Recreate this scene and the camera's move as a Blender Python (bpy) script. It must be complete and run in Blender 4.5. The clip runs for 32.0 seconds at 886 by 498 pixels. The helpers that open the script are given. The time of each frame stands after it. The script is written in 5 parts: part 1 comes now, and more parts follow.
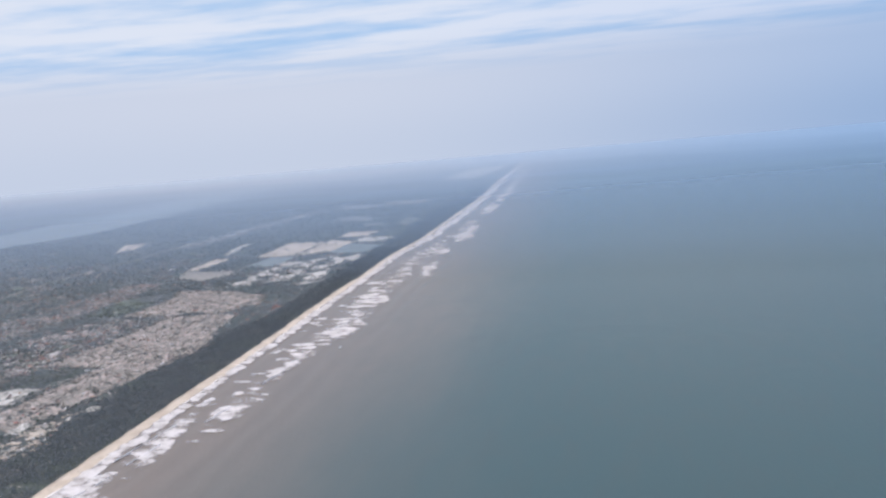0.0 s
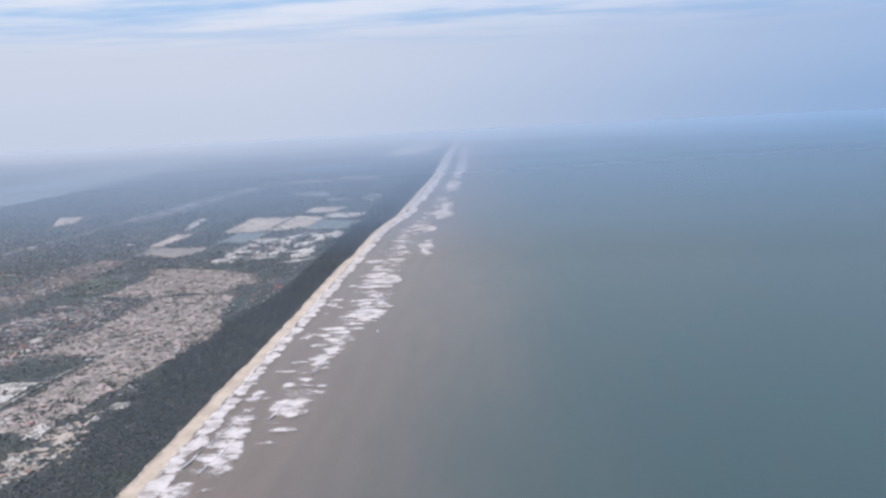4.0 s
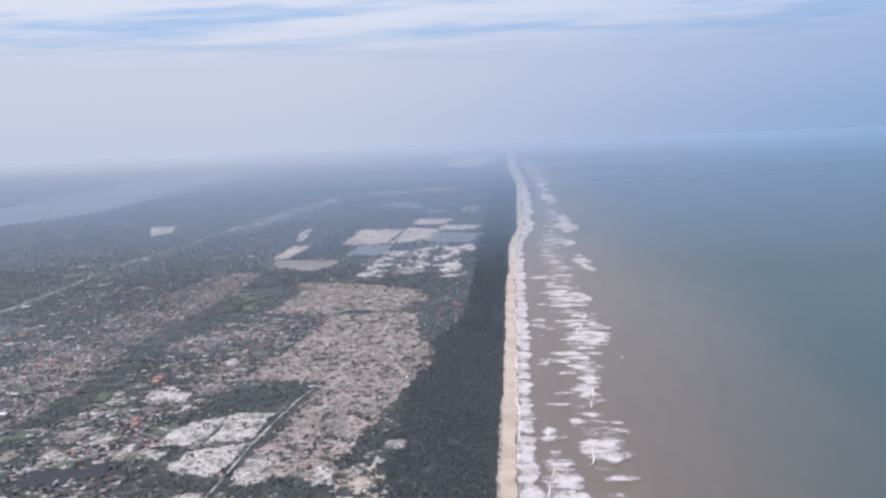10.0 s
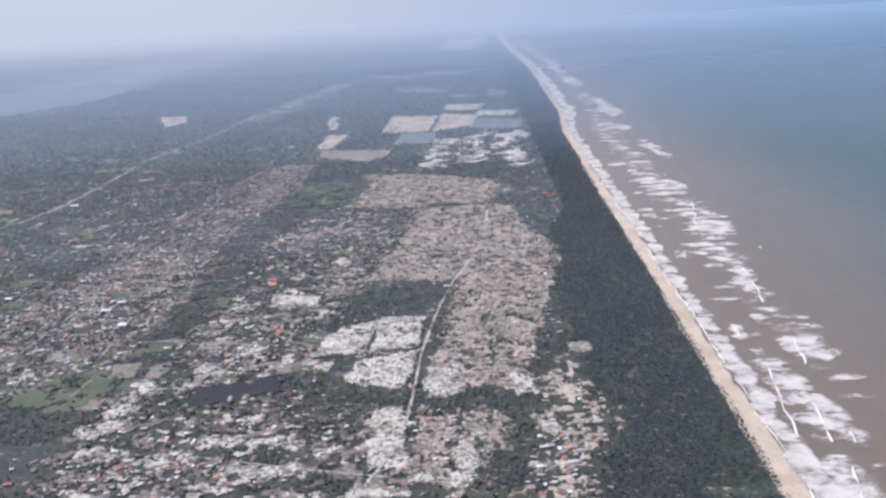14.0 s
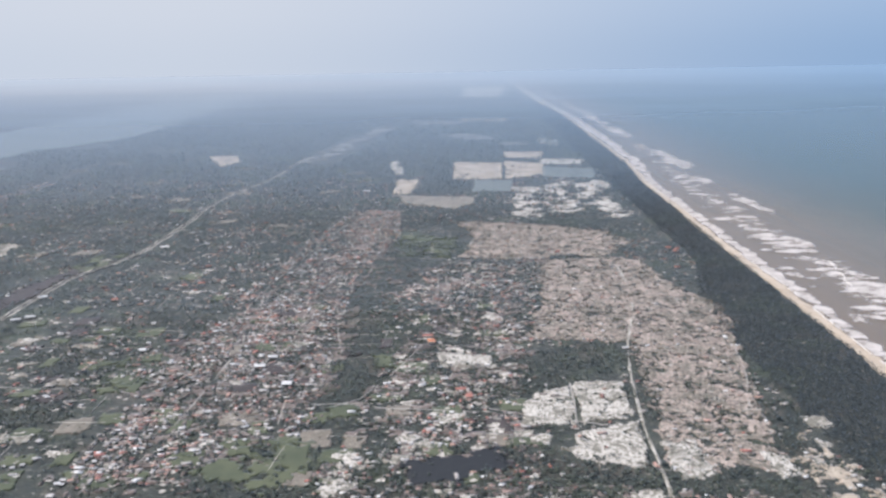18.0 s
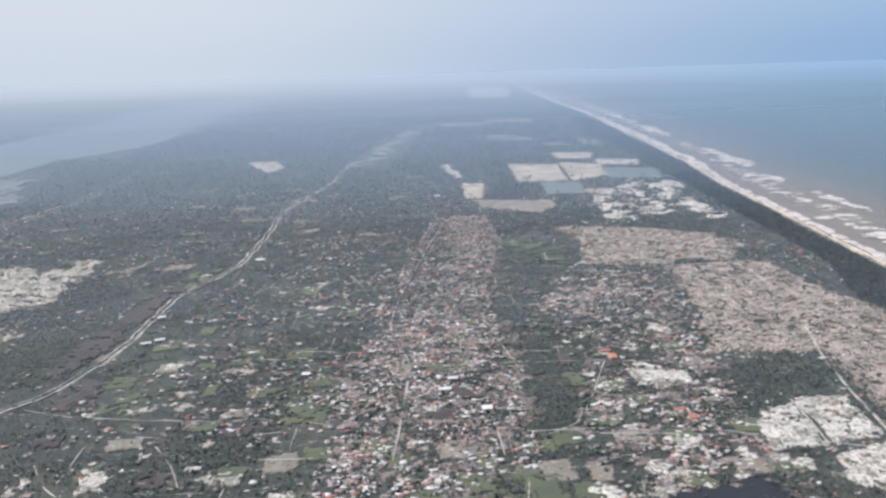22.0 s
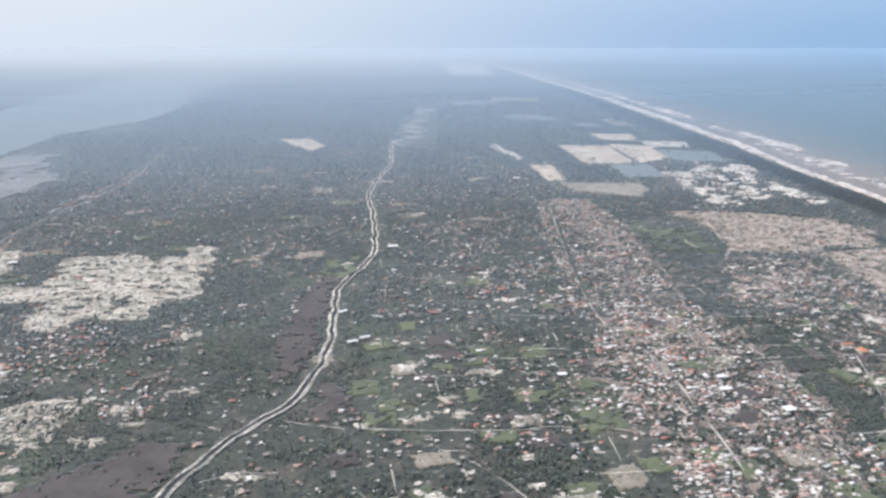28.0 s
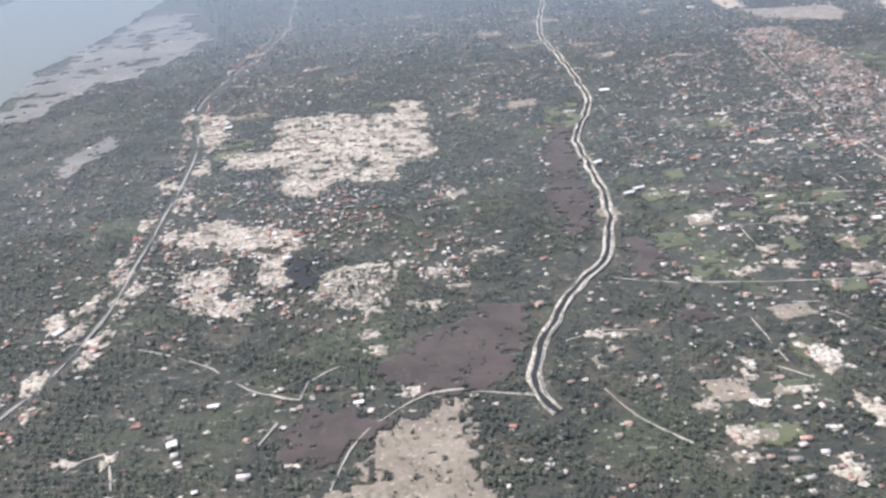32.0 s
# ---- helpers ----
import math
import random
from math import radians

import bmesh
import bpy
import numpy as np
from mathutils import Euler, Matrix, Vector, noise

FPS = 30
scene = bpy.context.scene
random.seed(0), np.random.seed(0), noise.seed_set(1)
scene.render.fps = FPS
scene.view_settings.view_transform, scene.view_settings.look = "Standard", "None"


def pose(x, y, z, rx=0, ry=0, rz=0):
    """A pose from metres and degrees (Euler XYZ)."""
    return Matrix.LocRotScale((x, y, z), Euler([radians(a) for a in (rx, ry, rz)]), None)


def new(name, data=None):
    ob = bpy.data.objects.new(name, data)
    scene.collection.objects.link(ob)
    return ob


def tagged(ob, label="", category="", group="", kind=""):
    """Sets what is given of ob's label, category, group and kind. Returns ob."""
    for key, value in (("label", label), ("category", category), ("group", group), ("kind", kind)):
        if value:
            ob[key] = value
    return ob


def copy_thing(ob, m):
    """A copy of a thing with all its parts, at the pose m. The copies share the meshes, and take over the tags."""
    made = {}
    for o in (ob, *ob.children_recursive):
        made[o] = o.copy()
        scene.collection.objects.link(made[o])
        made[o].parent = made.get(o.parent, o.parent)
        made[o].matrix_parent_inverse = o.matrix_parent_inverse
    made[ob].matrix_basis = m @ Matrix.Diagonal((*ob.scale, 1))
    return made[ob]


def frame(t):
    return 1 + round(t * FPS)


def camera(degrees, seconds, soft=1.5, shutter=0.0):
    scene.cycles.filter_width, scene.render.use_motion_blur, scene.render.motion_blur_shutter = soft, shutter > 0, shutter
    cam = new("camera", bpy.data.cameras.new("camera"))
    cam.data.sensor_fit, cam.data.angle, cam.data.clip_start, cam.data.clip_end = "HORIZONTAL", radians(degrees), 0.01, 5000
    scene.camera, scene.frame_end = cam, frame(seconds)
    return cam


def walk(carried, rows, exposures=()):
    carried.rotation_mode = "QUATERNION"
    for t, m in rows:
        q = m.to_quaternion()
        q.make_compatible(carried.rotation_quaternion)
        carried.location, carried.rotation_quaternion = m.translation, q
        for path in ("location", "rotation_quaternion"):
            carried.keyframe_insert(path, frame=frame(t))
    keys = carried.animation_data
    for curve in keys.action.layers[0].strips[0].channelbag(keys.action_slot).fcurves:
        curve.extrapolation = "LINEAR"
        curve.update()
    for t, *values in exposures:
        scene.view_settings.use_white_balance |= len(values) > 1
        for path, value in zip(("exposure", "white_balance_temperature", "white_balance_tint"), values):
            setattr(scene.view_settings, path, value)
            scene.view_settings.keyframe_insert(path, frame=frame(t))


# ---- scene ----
cam = camera(61.5, 32.0, soft=2.7)
EYE, TILT, LEAN, TURN = 216.8, -9.25, 4.8, 11.5
ROWS = [
    (0.0, -1.9, 2.7, -1.0, -0.00, 0.00, -0.00),
    (0.5, -19.1, 11.3, -1.5, 0.35, -0.14, 0.21),
    (1.0, -36.1, 19.8, -1.9, 1.25, -0.27, 0.69),
    (1.5, -53.1, 28.3, -2.4, 1.06, -0.48, -0.05),
    (2.0, -70.0, 36.8, -2.8, -0.97, -0.58, -0.53),
    (2.5, -86.9, 45.3, -3.3, -1.82, -0.77, -0.11),
    (3.0, -103.7, 53.7, -3.7, -4.09, -1.50, -0.01),
    (3.5, -120.4, 62.1, -4.2, -5.95, -1.82, -0.20),
    (5.5, -186.7, 95.6, -5.8, -8.82, -0.09, -1.78),
    (6.0, -203.2, 103.9, -6.2, -8.32, -0.01, -1.38),
    (6.5, -219.6, 112.1, -6.6, -8.08, 0.38, -1.16),
    (7.0, -235.9, 120.4, -6.9, -7.91, 0.39, -1.79),
    (7.5, -252.2, 128.6, -7.3, -7.12, 0.38, -1.56),
    (8.0, -268.5, 136.8, -7.6, -7.00, 0.33, -1.55),
    (8.5, -284.7, 145.0, -8.0, -7.01, 0.26, -1.39),
    (9.0, -300.9, 153.2, -8.3, -7.02, 0.23, -1.32),
    (9.5, -317.0, 161.3, -8.7, -7.13, 0.26, -1.36),
    (10.0, -333.1, 169.4, -9.0, -6.47, -0.52, -1.29),
    (10.5, -349.2, 177.5, -9.3, -6.80, -3.58, -1.85),
    (11.0, -365.2, 185.5, -9.6, -6.41, -5.29, -1.32),
    (11.5, -381.2, 193.6, -9.9, -6.18, -7.03, -0.87),
    (12.0, -397.2, 201.6, -10.2, -5.31, -8.22, -0.63),
    (12.5, -413.1, 209.6, -10.4, -5.35, -9.43, -0.71),
    (13.0, -429.0, 217.5, -10.7, -7.56, -10.48, -0.08),
    (13.5, -444.9, 225.5, -10.9, -8.61, -9.87, -0.05),
    (15.5, -508.3, 256.9, -11.8, -11.59, -7.69, -1.51),
    (16.0, -524.2, 264.7, -12.0, -11.40, -7.42, -1.52),
    (16.5, -540.0, 272.5, -12.2, -10.52, -6.90, -2.97),
    (17.0, -555.8, 280.2, -12.4, -10.58, -6.36, -2.81),
    (17.5, -571.5, 287.9, -12.6, -10.44, -5.94, -2.67),
    (18.0, -587.3, 295.6, -12.7, -10.46, -5.62, -2.10),
    (18.5, -603.1, 303.3, -12.9, -10.77, -5.34, -2.19),
    (19.0, -618.9, 310.9, -13.0, -11.09, -5.35, -2.16),
    (19.5, -634.6, 318.5, -13.1, -11.30, -5.50, -1.22),
    (20.0, -650.4, 326.1, -13.2, -11.43, -5.53, -0.99),
    (20.5, -666.2, 333.6, -13.3, -11.60, -5.61, -1.08),
    (21.0, -682.0, 341.2, -13.4, -11.82, -5.63, -1.26),
    (21.5, -697.8, 348.7, -13.4, -12.10, -5.65, -1.48),
    (22.0, -713.6, 356.1, -13.5, -12.38, -5.46, -1.03),
    (22.5, -729.4, 363.5, -13.5, -12.52, -5.29, -1.46),
    (23.0, -745.2, 370.9, -13.6, -12.47, -5.03, -1.47),
    (23.5, -761.1, 378.3, -13.6, -12.40, -4.89, -1.89),
    (24.0, -776.9, 385.7, -13.6, -12.42, -4.78, -1.81),
    (24.5, -792.8, 393.0, -13.6, -12.49, -4.62, -1.72),
    (25.0, -808.7, 400.3, -13.6, -12.63, -4.49, -1.69),
    (25.5, -824.6, 407.5, -13.5, -13.03, -4.48, -2.01),
    (26.0, -840.6, 414.7, -13.5, -13.16, -4.88, -2.24),
    (26.5, -856.6, 421.9, -13.4, -13.34, -6.12, -2.33),
    (28.5, -920.8, 450.4, -13.0, -18.73, -7.08, -1.63),
    (29.0, -936.9, 457.4, -12.8, -17.72, -7.22, -1.18),
    (29.5, -953.1, 464.4, -12.7, -16.73, -8.75, -1.13),
    (30.0, -969.3, 471.4, -12.5, -15.06, -10.78, -0.75),
    (30.5, -985.6, 478.4, -12.3, -14.06, -12.89, -0.26),
    (31.0, -1001.9, 485.3, -12.1, -13.82, -14.78, 0.31),
    (31.5, -1018.3, 492.2, -11.9, -13.80, -16.87, 1.22),
    (32.0, -1034.7, 499.0, -11.7, -14.12, -18.99, 1.85),
]
walk(cam, [(t, pose(0, 0, EYE, TILT, LEAN, TURN) @ pose(x, y, z, 90 + pitch, roll, yaw)) for t, x, y, z, yaw, pitch, roll in ROWS],
     exposures=[(0, -0.05, 5950, 14), (9, -0.07, 5900, 15), (11, -0.14, 5950, 18), (13, -0.07, 5880, 18), (16, 0.0, 6130, 14), (19, 0.0, 6180, 11), (23, 0.1, 6200, 10), (26, 0.15, 6230, 9), (29, 0.36, 6300, 11), (32, 0.48, 6380, 14)])

# ---- light: a hazy bright day, sun high over the land ----
SUN = Vector((-0.48, 0.16, 0.86)).normalized()
sun = new("sun", bpy.data.lights.new("sun", "SUN"))
sun.data.energy, sun.data.angle, sun.data.color = 3.4, radians(7.0), (1.0, 0.935, 0.84)
sun.rotation_mode = "QUATERNION"
sun.rotation_quaternion = SUN.to_track_quat("Z", "Y")


class Nodes:
    """Short hand for building a node tree."""

    def __init__(self, tree):
        self.tree = tree
        tree.nodes.clear()

    def add(self, kind, *links, **values):
        n = self.tree.nodes.new(kind)
        for k, v in values.items():
            setattr(n, k, v)
        for key, v in links:
            if hasattr(v, "is_output"):
                self.tree.links.new(v, n.inputs[key])
            else:
                n.inputs[key].default_value = v
        return n

    def math(self, op, a, b=0.0, clamp=False):
        return self.add("ShaderNodeMath", (0, a), (1, b), operation=op, use_clamp=clamp).outputs[0]

    def mapped(self, v, a, b, c=0.0, d=1.0):
        return self.add("ShaderNodeMapRange", (0, v), (1, a), (2, b), (3, c), (4, d), interpolation_type="SMOOTHSTEP").outputs[0]

    def mix(self, f, a, b):
        n = self.add("ShaderNodeMix", (0, f), data_type="RGBA")
        for key, v in ((6, a), (7, b)):
            if hasattr(v, "is_output"):
                self.tree.links.new(v, n.inputs[key])
            else:
                n.inputs[key].default_value = (*v, 1)
        return n.outputs[2]

    def noise(self, where, scale, detail=4.0, rough=0.55):
        return self.add("ShaderNodeTexNoise", ("Vector", where), ("Scale", scale), ("Detail", detail), ("Roughness", rough)).outputs[0]

    def stretched(self, where, sx, sy, sz=1.0):
        return self.add("ShaderNodeVectorMath", (0, where), (1, (sx, sy, sz)), operation="MULTIPLY").outputs[0]

    def steps(self, v, stops, kind="CONSTANT"):
        n = self.add("ShaderNodeValToRGB", (0, v))
        r = n.color_ramp
        r.interpolation = kind
        while len(r.elements) < len(stops):
            r.elements.new(0.5)
        for e, (p, c) in zip(r.elements, stops):
            e.position, e.color = p, (*c, 1)
        return n.outputs[0]


world = bpy.data.worlds.new("sky")
scene.world = world
world.use_nodes = True
w = Nodes(world.node_tree)
sky = w.add("ShaderNodeTexSky", sky_type="NISHITA", sun_disc=False, sun_elevation=math.asin(SUN.z), sun_rotation=math.atan2(SUN.x, SUN.y), air_density=1.2, dust_density=2.5)
way = w.add("ShaderNodeTexCoord").outputs["Generated"]
wx, wy, wz = w.add("ShaderNodeSeparateXYZ", (0, way)).outputs[:3]
up = w.math("MAXIMUM", wz, 0.02)
sheet = w.add("ShaderNodeCombineXYZ", (0, w.math("DIVIDE", wx, up)), (1, w.math("DIVIDE", wy, up))).outputs[0]
wisps = w.math("ADD", w.math("MULTIPLY", w.noise(w.stretched(sheet, 0.10, 0.22), 1.0, 4.0, 0.6), 0.55), w.math("MULTIPLY", w.noise(w.stretched(sheet, 0.42, 0.62), 1.0, 5.0, 0.6), 0.45))
side = w.mapped(wx, -0.40, 0.70)
haze = w.mix(side, (0.65, 0.685, 0.74), (0.345, 0.48, 0.67))
haze = w.mix(w.mapped(wz, 0.06, -0.03), haze, w.mix(side, (0.60, 0.65, 0.72), (0.26, 0.405, 0.61)))
blue = w.mix(side, (0.42, 0.60, 0.80), (0.30, 0.50, 0.74))
white = w.mix(side, (0.78, 0.81, 0.84), (0.57, 0.665, 0.81))
cloud = w.mapped(wisps, 0.40, 0.55)
high = w.mapped(wz, 0.06, 0.13)
veiled = w.mix(high, haze, w.mix(cloud, blue, white))
low = w.add("ShaderNodeBackground", ("Color", veiled), ("Strength", 1.0))
dome = w.add("ShaderNodeBackground", ("Color", sky.outputs[0]), ("Strength", 0.21))
both = w.add("ShaderNodeMixShader", (0, w.mapped(wz, 0.22, 0.75)), (1, low.outputs[0]), (2, dome.outputs[0]))
w.add("ShaderNodeOutputWorld", (0, both.outputs[0]))


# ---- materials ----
def material(name, rough=0.85, sheen=0.0, haze_tint=(0.78, 0.87, 1.0)):
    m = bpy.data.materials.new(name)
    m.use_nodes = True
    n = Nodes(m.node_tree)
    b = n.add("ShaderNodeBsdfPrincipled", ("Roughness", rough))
    # bluish sheen stands in for the haze veil over ground and foliage
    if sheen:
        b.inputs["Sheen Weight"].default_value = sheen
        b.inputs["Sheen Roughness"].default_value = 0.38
        b.inputs["Sheen Tint"].default_value = (*haze_tint, 1)
    n.add("ShaderNodeOutputMaterial", (0, b.outputs[0]))
    return m, n, b


def place_of(n):
    return n.add("ShaderNodeNewGeometry").outputs["Position"]


def paint(n, b, colour, height=None, strength=0.5, distance=0.3):
    n.tree.links.new(colour, b.inputs["Base Color"])
    if height is not None:
        bump = n.add("ShaderNodeBump", ("Height", height), ("Strength", strength), ("Distance", distance))
        n.tree.links.new(bump.outputs[0], b.inputs["Normal"])


def soil(name, dark, light, speck, amount, scale=1.0, sheen=0.25, grown=0.0, rows=(1.0, 1.35)):
    """Bare or scrubby ground: two soil tones, specks of a third, streaks and grain."""
    m, n, b = material(name, 0.95, sheen)
    p = place_of(n)
    big = n.noise(p, 0.035 * scale, 5.0, 0.62)
    mid = n.noise(n.stretched(p, *rows), 0.21 * scale, 4.0, 0.6)
    fine = n.noise(p, 1.1 * scale, 3.0, 0.6)
    c = n.mix(n.mapped(big, 0.38, 0.62), dark, light)
    c = n.mix(n.math("MULTIPLY", n.mapped(fine, 0.35, 0.7), 0.45), c, dark)
    c = n.mix(n.math("MULTIPLY", n.mapped(mid, 0.66 - amount, 0.78 - amount), n.mapped(fine, 0.35, 0.55)), c, speck)
    if grown:
        weeds = n.math("ADD", n.math("MULTIPLY", n.noise(p, 0.06, 6.0, 0.72), 0.5), n.math("MULTIPLY", n.noise(n.stretched(p, 1.0, 0.8), 0.45, 4.0, 0.65), 0.5))
        c = n.mix(n.math("MULTIPLY", n.mapped(weeds, 0.62 - grown, 0.70 - grown), 0.85), c, n.mix(fine, (0.085, 0.085, 0.058), (0.17, 0.15, 0.115)))
    paint(n, b, c, mid, 0.4, 0.5)
    return m


def scrub_material():
    """Land seen between the trees: dark growth, dry brown earth, yellowish turf and small sandy scars."""
    m, n, b = material("scrub_ground", 0.95, 0.3)
    p = place_of(n)
    big = n.noise(p, 0.017, 4.0, 0.6)
    mid = n.noise(n.stretched(p, 1.0, 1.3), 0.09, 6.0, 0.68)
    fine = n.noise(n.stretched(p, 1.0, 1.5), 0.38, 5.0, 0.68)
    strew = n.noise(n.stretched(p, 0.7, 1.5), 0.20, 6.0, 0.7)
    c = n.mix(n.mapped(mid, 0.40, 0.60), (0.027, 0.032, 0.027), (0.051, 0.052, 0.039))
    c = n.mix(n.math("MULTIPLY", n.mapped(big, 0.50, 0.62), 0.75), c, (0.060, 0.073, 0.039))
    c = n.mix(n.math("MULTIPLY", n.mapped(n.noise(p, 0.035, 5.0, 0.6), 0.52, 0.64), 0.75), c, (0.094, 0.078, 0.060))
    c = n.mix(n.mapped(fine, 0.34, 0.56), (0.032, 0.038, 0.032), c)
    c = n.mix(n.math("MULTIPLY", n.mapped(strew, 0.57, 0.66), n.mapped(fine, 0.42, 0.54)), c, (0.36, 0.33, 0.275))
    paint(n, b, c, fine, 0.6, 0.8)
    return m


SCRUB = scrub_material()
TOWN_SOIL = soil("trodden_town_soil", (0.125, 0.098, 0.084), (0.205, 0.163, 0.14), (0.42, 0.375, 0.33), 0.12, 1.8, grown=0.08)
PALE_SAND = soil("pale_sand", (0.42, 0.385, 0.335), (0.60, 0.555, 0.49), (0.13, 0.125, 0.09), 0.15, 2.4, grown=0.15)
LOT_SAND = soil("dull_sand", (0.33, 0.27, 0.205), (0.47, 0.40, 0.315), (0.19, 0.155, 0.115), 0.16, 0.8, grown=0.10, rows=(0.07, 1.1))
SHRUB_SAND = soil("shrubby_sand", (0.34, 0.30, 0.25), (0.50, 0.45, 0.38), (0.12, 0.115, 0.08), 0.17, 2.4, grown=0.145)
YARD = soil("yard_sand", (0.34, 0.31, 0.265), (0.52, 0.48, 0.42), (0.18, 0.16, 0.12), 0.08, 2.0)
PINK_SOIL = soil("pinkish_bare_soil", (0.32, 0.25, 0.208), (0.48, 0.395, 0.33), (0.17, 0.14, 0.115), 0.17, 3.0, grown=0.155, rows=(0.6, 1.7))
BROWN_SOIL = soil("brown_peat_soil", (0.044, 0.036, 0.034), (0.070, 0.057, 0.052), (0.05, 0.05, 0.035), 0.08, 1.4, grown=0.04)
TAN_SOIL = soil("tan_stubble_soil", (0.165, 0.142, 0.112), (0.235, 0.205, 0.165), (0.38, 0.34, 0.29), 0.10, 1.6, grown=0.12)
GRASS = soil("meadow_grass", (0.066, 0.077, 0.044), (0.100, 0.109, 0.060), (0.17, 0.155, 0.09), 0.05, 1.2)
MARSH = soil("marsh_mud", (0.12, 0.12, 0.117), (0.185, 0.18, 0.172), (0.10, 0.11, 0.10), 0.12, 0.4, grown=0.13)
ROAD_DUST = soil("road_dust", (0.28, 0.26, 0.23), (0.40, 0.37, 0.325), (0.24, 0.22, 0.19), 0.10, 2.0)
ROAD_GREY = soil("worn_asphalt", (0.20, 0.195, 0.19), (0.28, 0.275, 0.265), (0.40, 0.375, 0.34), 0.12, 2.0)
BANK_SAND = soil("dug_bank_sand", (0.38, 0.35, 0.30), (0.56, 0.52, 0.46), (0.18, 0.16, 0.12), 0.18, 3.0, grown=0.13)
BEACH_SAND = soil("beach_sand", (0.40, 0.32, 0.235), (0.52, 0.43, 0.325), (0.28, 0.235, 0.18), 0.06, 1.0, 0.2)


def water(name, near, far, x0, x1, rough=0.18, ripple=0.35):
    m, n, b = material(name, rough)
    b.inputs["IOR"].default_value = 1.33
    b.inputs["Specular IOR Level"].default_value = 0.5
    p = place_of(n)
    x = n.add("ShaderNodeSeparateXYZ", (0, p)).outputs[0]
    drift = n.noise(n.stretched(p, 1.0, 0.3), 0.006, 4.0, 0.6)
    x = n.math("ADD", x, n.math("MULTIPLY", n.math("SUBTRACT", drift, 0.5), 190.0))
    stain = n.noise(n.stretched(p, 1.0, 0.35), 0.05, 4.0, 0.6)
    c = n.mix(n.mapped(x, x0, x1), near, far)
    c = n.mix(n.math("MULTIPLY", n.mapped(stain, 0.4, 0.7), 0.12), c, [0.7 * (u + v) / 2 for u, v in zip(near, far)])
    waves = n.math("ADD", n.noise(n.stretched(p, 0.35, 0.12), 1.0, 4.0, 0.6), n.math("MULTIPLY", n.noise(p, 0.5, 3.0), 0.5))
    paint(n, b, c, waves, ripple, 0.6)
    calm = n.mapped(n.add("ShaderNodeSeparateXYZ", (0, p)).outputs[1], 2200.0, 800.0, 0.0, ripple)
    n.tree.links.new(calm, n.tree.nodes["Bump"].inputs["Strength"])
    return m


SEA = water("silty_sea_water", (0.160, 0.126, 0.096), (0.047, 0.077, 0.074), -340.0, -50.0, 0.26)
LAGOON = water("lagoon_water", (0.135, 0.15, 0.142), (0.135, 0.15, 0.142), 0.0, 1.0, 0.35, 0.3)
DARK_WATER = water("dark_pond_water", (0.024, 0.026, 0.029), (0.024, 0.026, 0.029), 0.0, 1.0, 0.6, 0.3)


def foam_material():
    """Foam with lacy holes, thinning out to its rim."""
    m, n, b = material("sea_foam", 0.7)
    p = place_of(n)
    lace = n.math("ADD", n.math("MULTIPLY", n.noise(n.stretched(p, 0.5, 1.0), 0.10, 4.0, 0.6), 0.7), n.math("MULTIPLY", n.noise(n.stretched(p, 0.6, 1.0), 0.45, 3.0, 0.6), 0.3))
    thin = n.add("ShaderNodeAttribute", attribute_name="thin").outputs["Fac"]
    body = n.math("ADD", thin, n.math("MULTIPLY", n.math("SUBTRACT", lace, 0.5), 3.0))
    paint(n, b, n.mix(n.mapped(lace, 0.40, 0.62), (0.40, 0.355, 0.315), (0.61, 0.56, 0.52)), lace, 0.4, 0.3)
    n.tree.links.new(n.math("MULTIPLY", n.mapped(body, 0.12, 0.95), 0.88), b.inputs["Alpha"])
    return m


FOAM = foam_material()
CREST, _n, _b = material("breaking_crest_foam", 0.6)
paint(_n, _b, _n.mix(_n.noise(place_of(_n), 0.9), (0.64, 0.60, 0.57), (0.78, 0.745, 0.71)))


def leaf_material(name, dark, light, island, sheen=1.0):
    m, n, b = material(name, 0.6, sheen)
    p = place_of(n)
    patch = n.noise(p, 0.045, 4.0, 0.6)
    if island:
        own = n.add("ShaderNodeNewGeometry").outputs["Random Per Island"]
    else:
        own = n.add("ShaderNodeObjectInfo").outputs["Random"]
    f = n.math("ADD", n.math("MULTIPLY", n.mapped(patch, 0.36, 0.66), 0.72), n.math("MULTIPLY", own, 0.28))
    colour = n.mix(f, dark, light)
    paint(n, b, colour)
    shine = n.add("ShaderNodeBsdfTranslucent", ("Color", n.mix(0.35, colour, (0.16, 0.19, 0.13))))
    out = n.tree.nodes["Material Output"]
    n.tree.links.new(n.add("ShaderNodeMixShader", (0, 0.15), (1, b.outputs[0]), (2, shine.outputs[0])).outputs[0], out.inputs[0])
    return m


# the last number is the sheen that imitates a bluish haze veil
LEAF = leaf_material("broad_leaves", (0.024, 0.034, 0.030), (0.062, 0.074, 0.042), True, 0.7)
NEEDLE = leaf_material("shore_forest_leaves", (0.025, 0.034, 0.037), (0.032, 0.042, 0.042), True, 0.55)
# paler, bluer copy of the leaves, with haze painted into colour and sheen
HAZED_LEAF = leaf_material("hazed_leaves", (0.060, 0.079, 0.080), (0.104, 0.126, 0.108), True, 0.9)
BARK, _n, _b = material("grey_brown_bark", 0.9)
paint(_n, _b, _n.mix(_n.noise(place_of(_n), 3.0), (0.10, 0.08, 0.06), (0.20, 0.17, 0.14)))

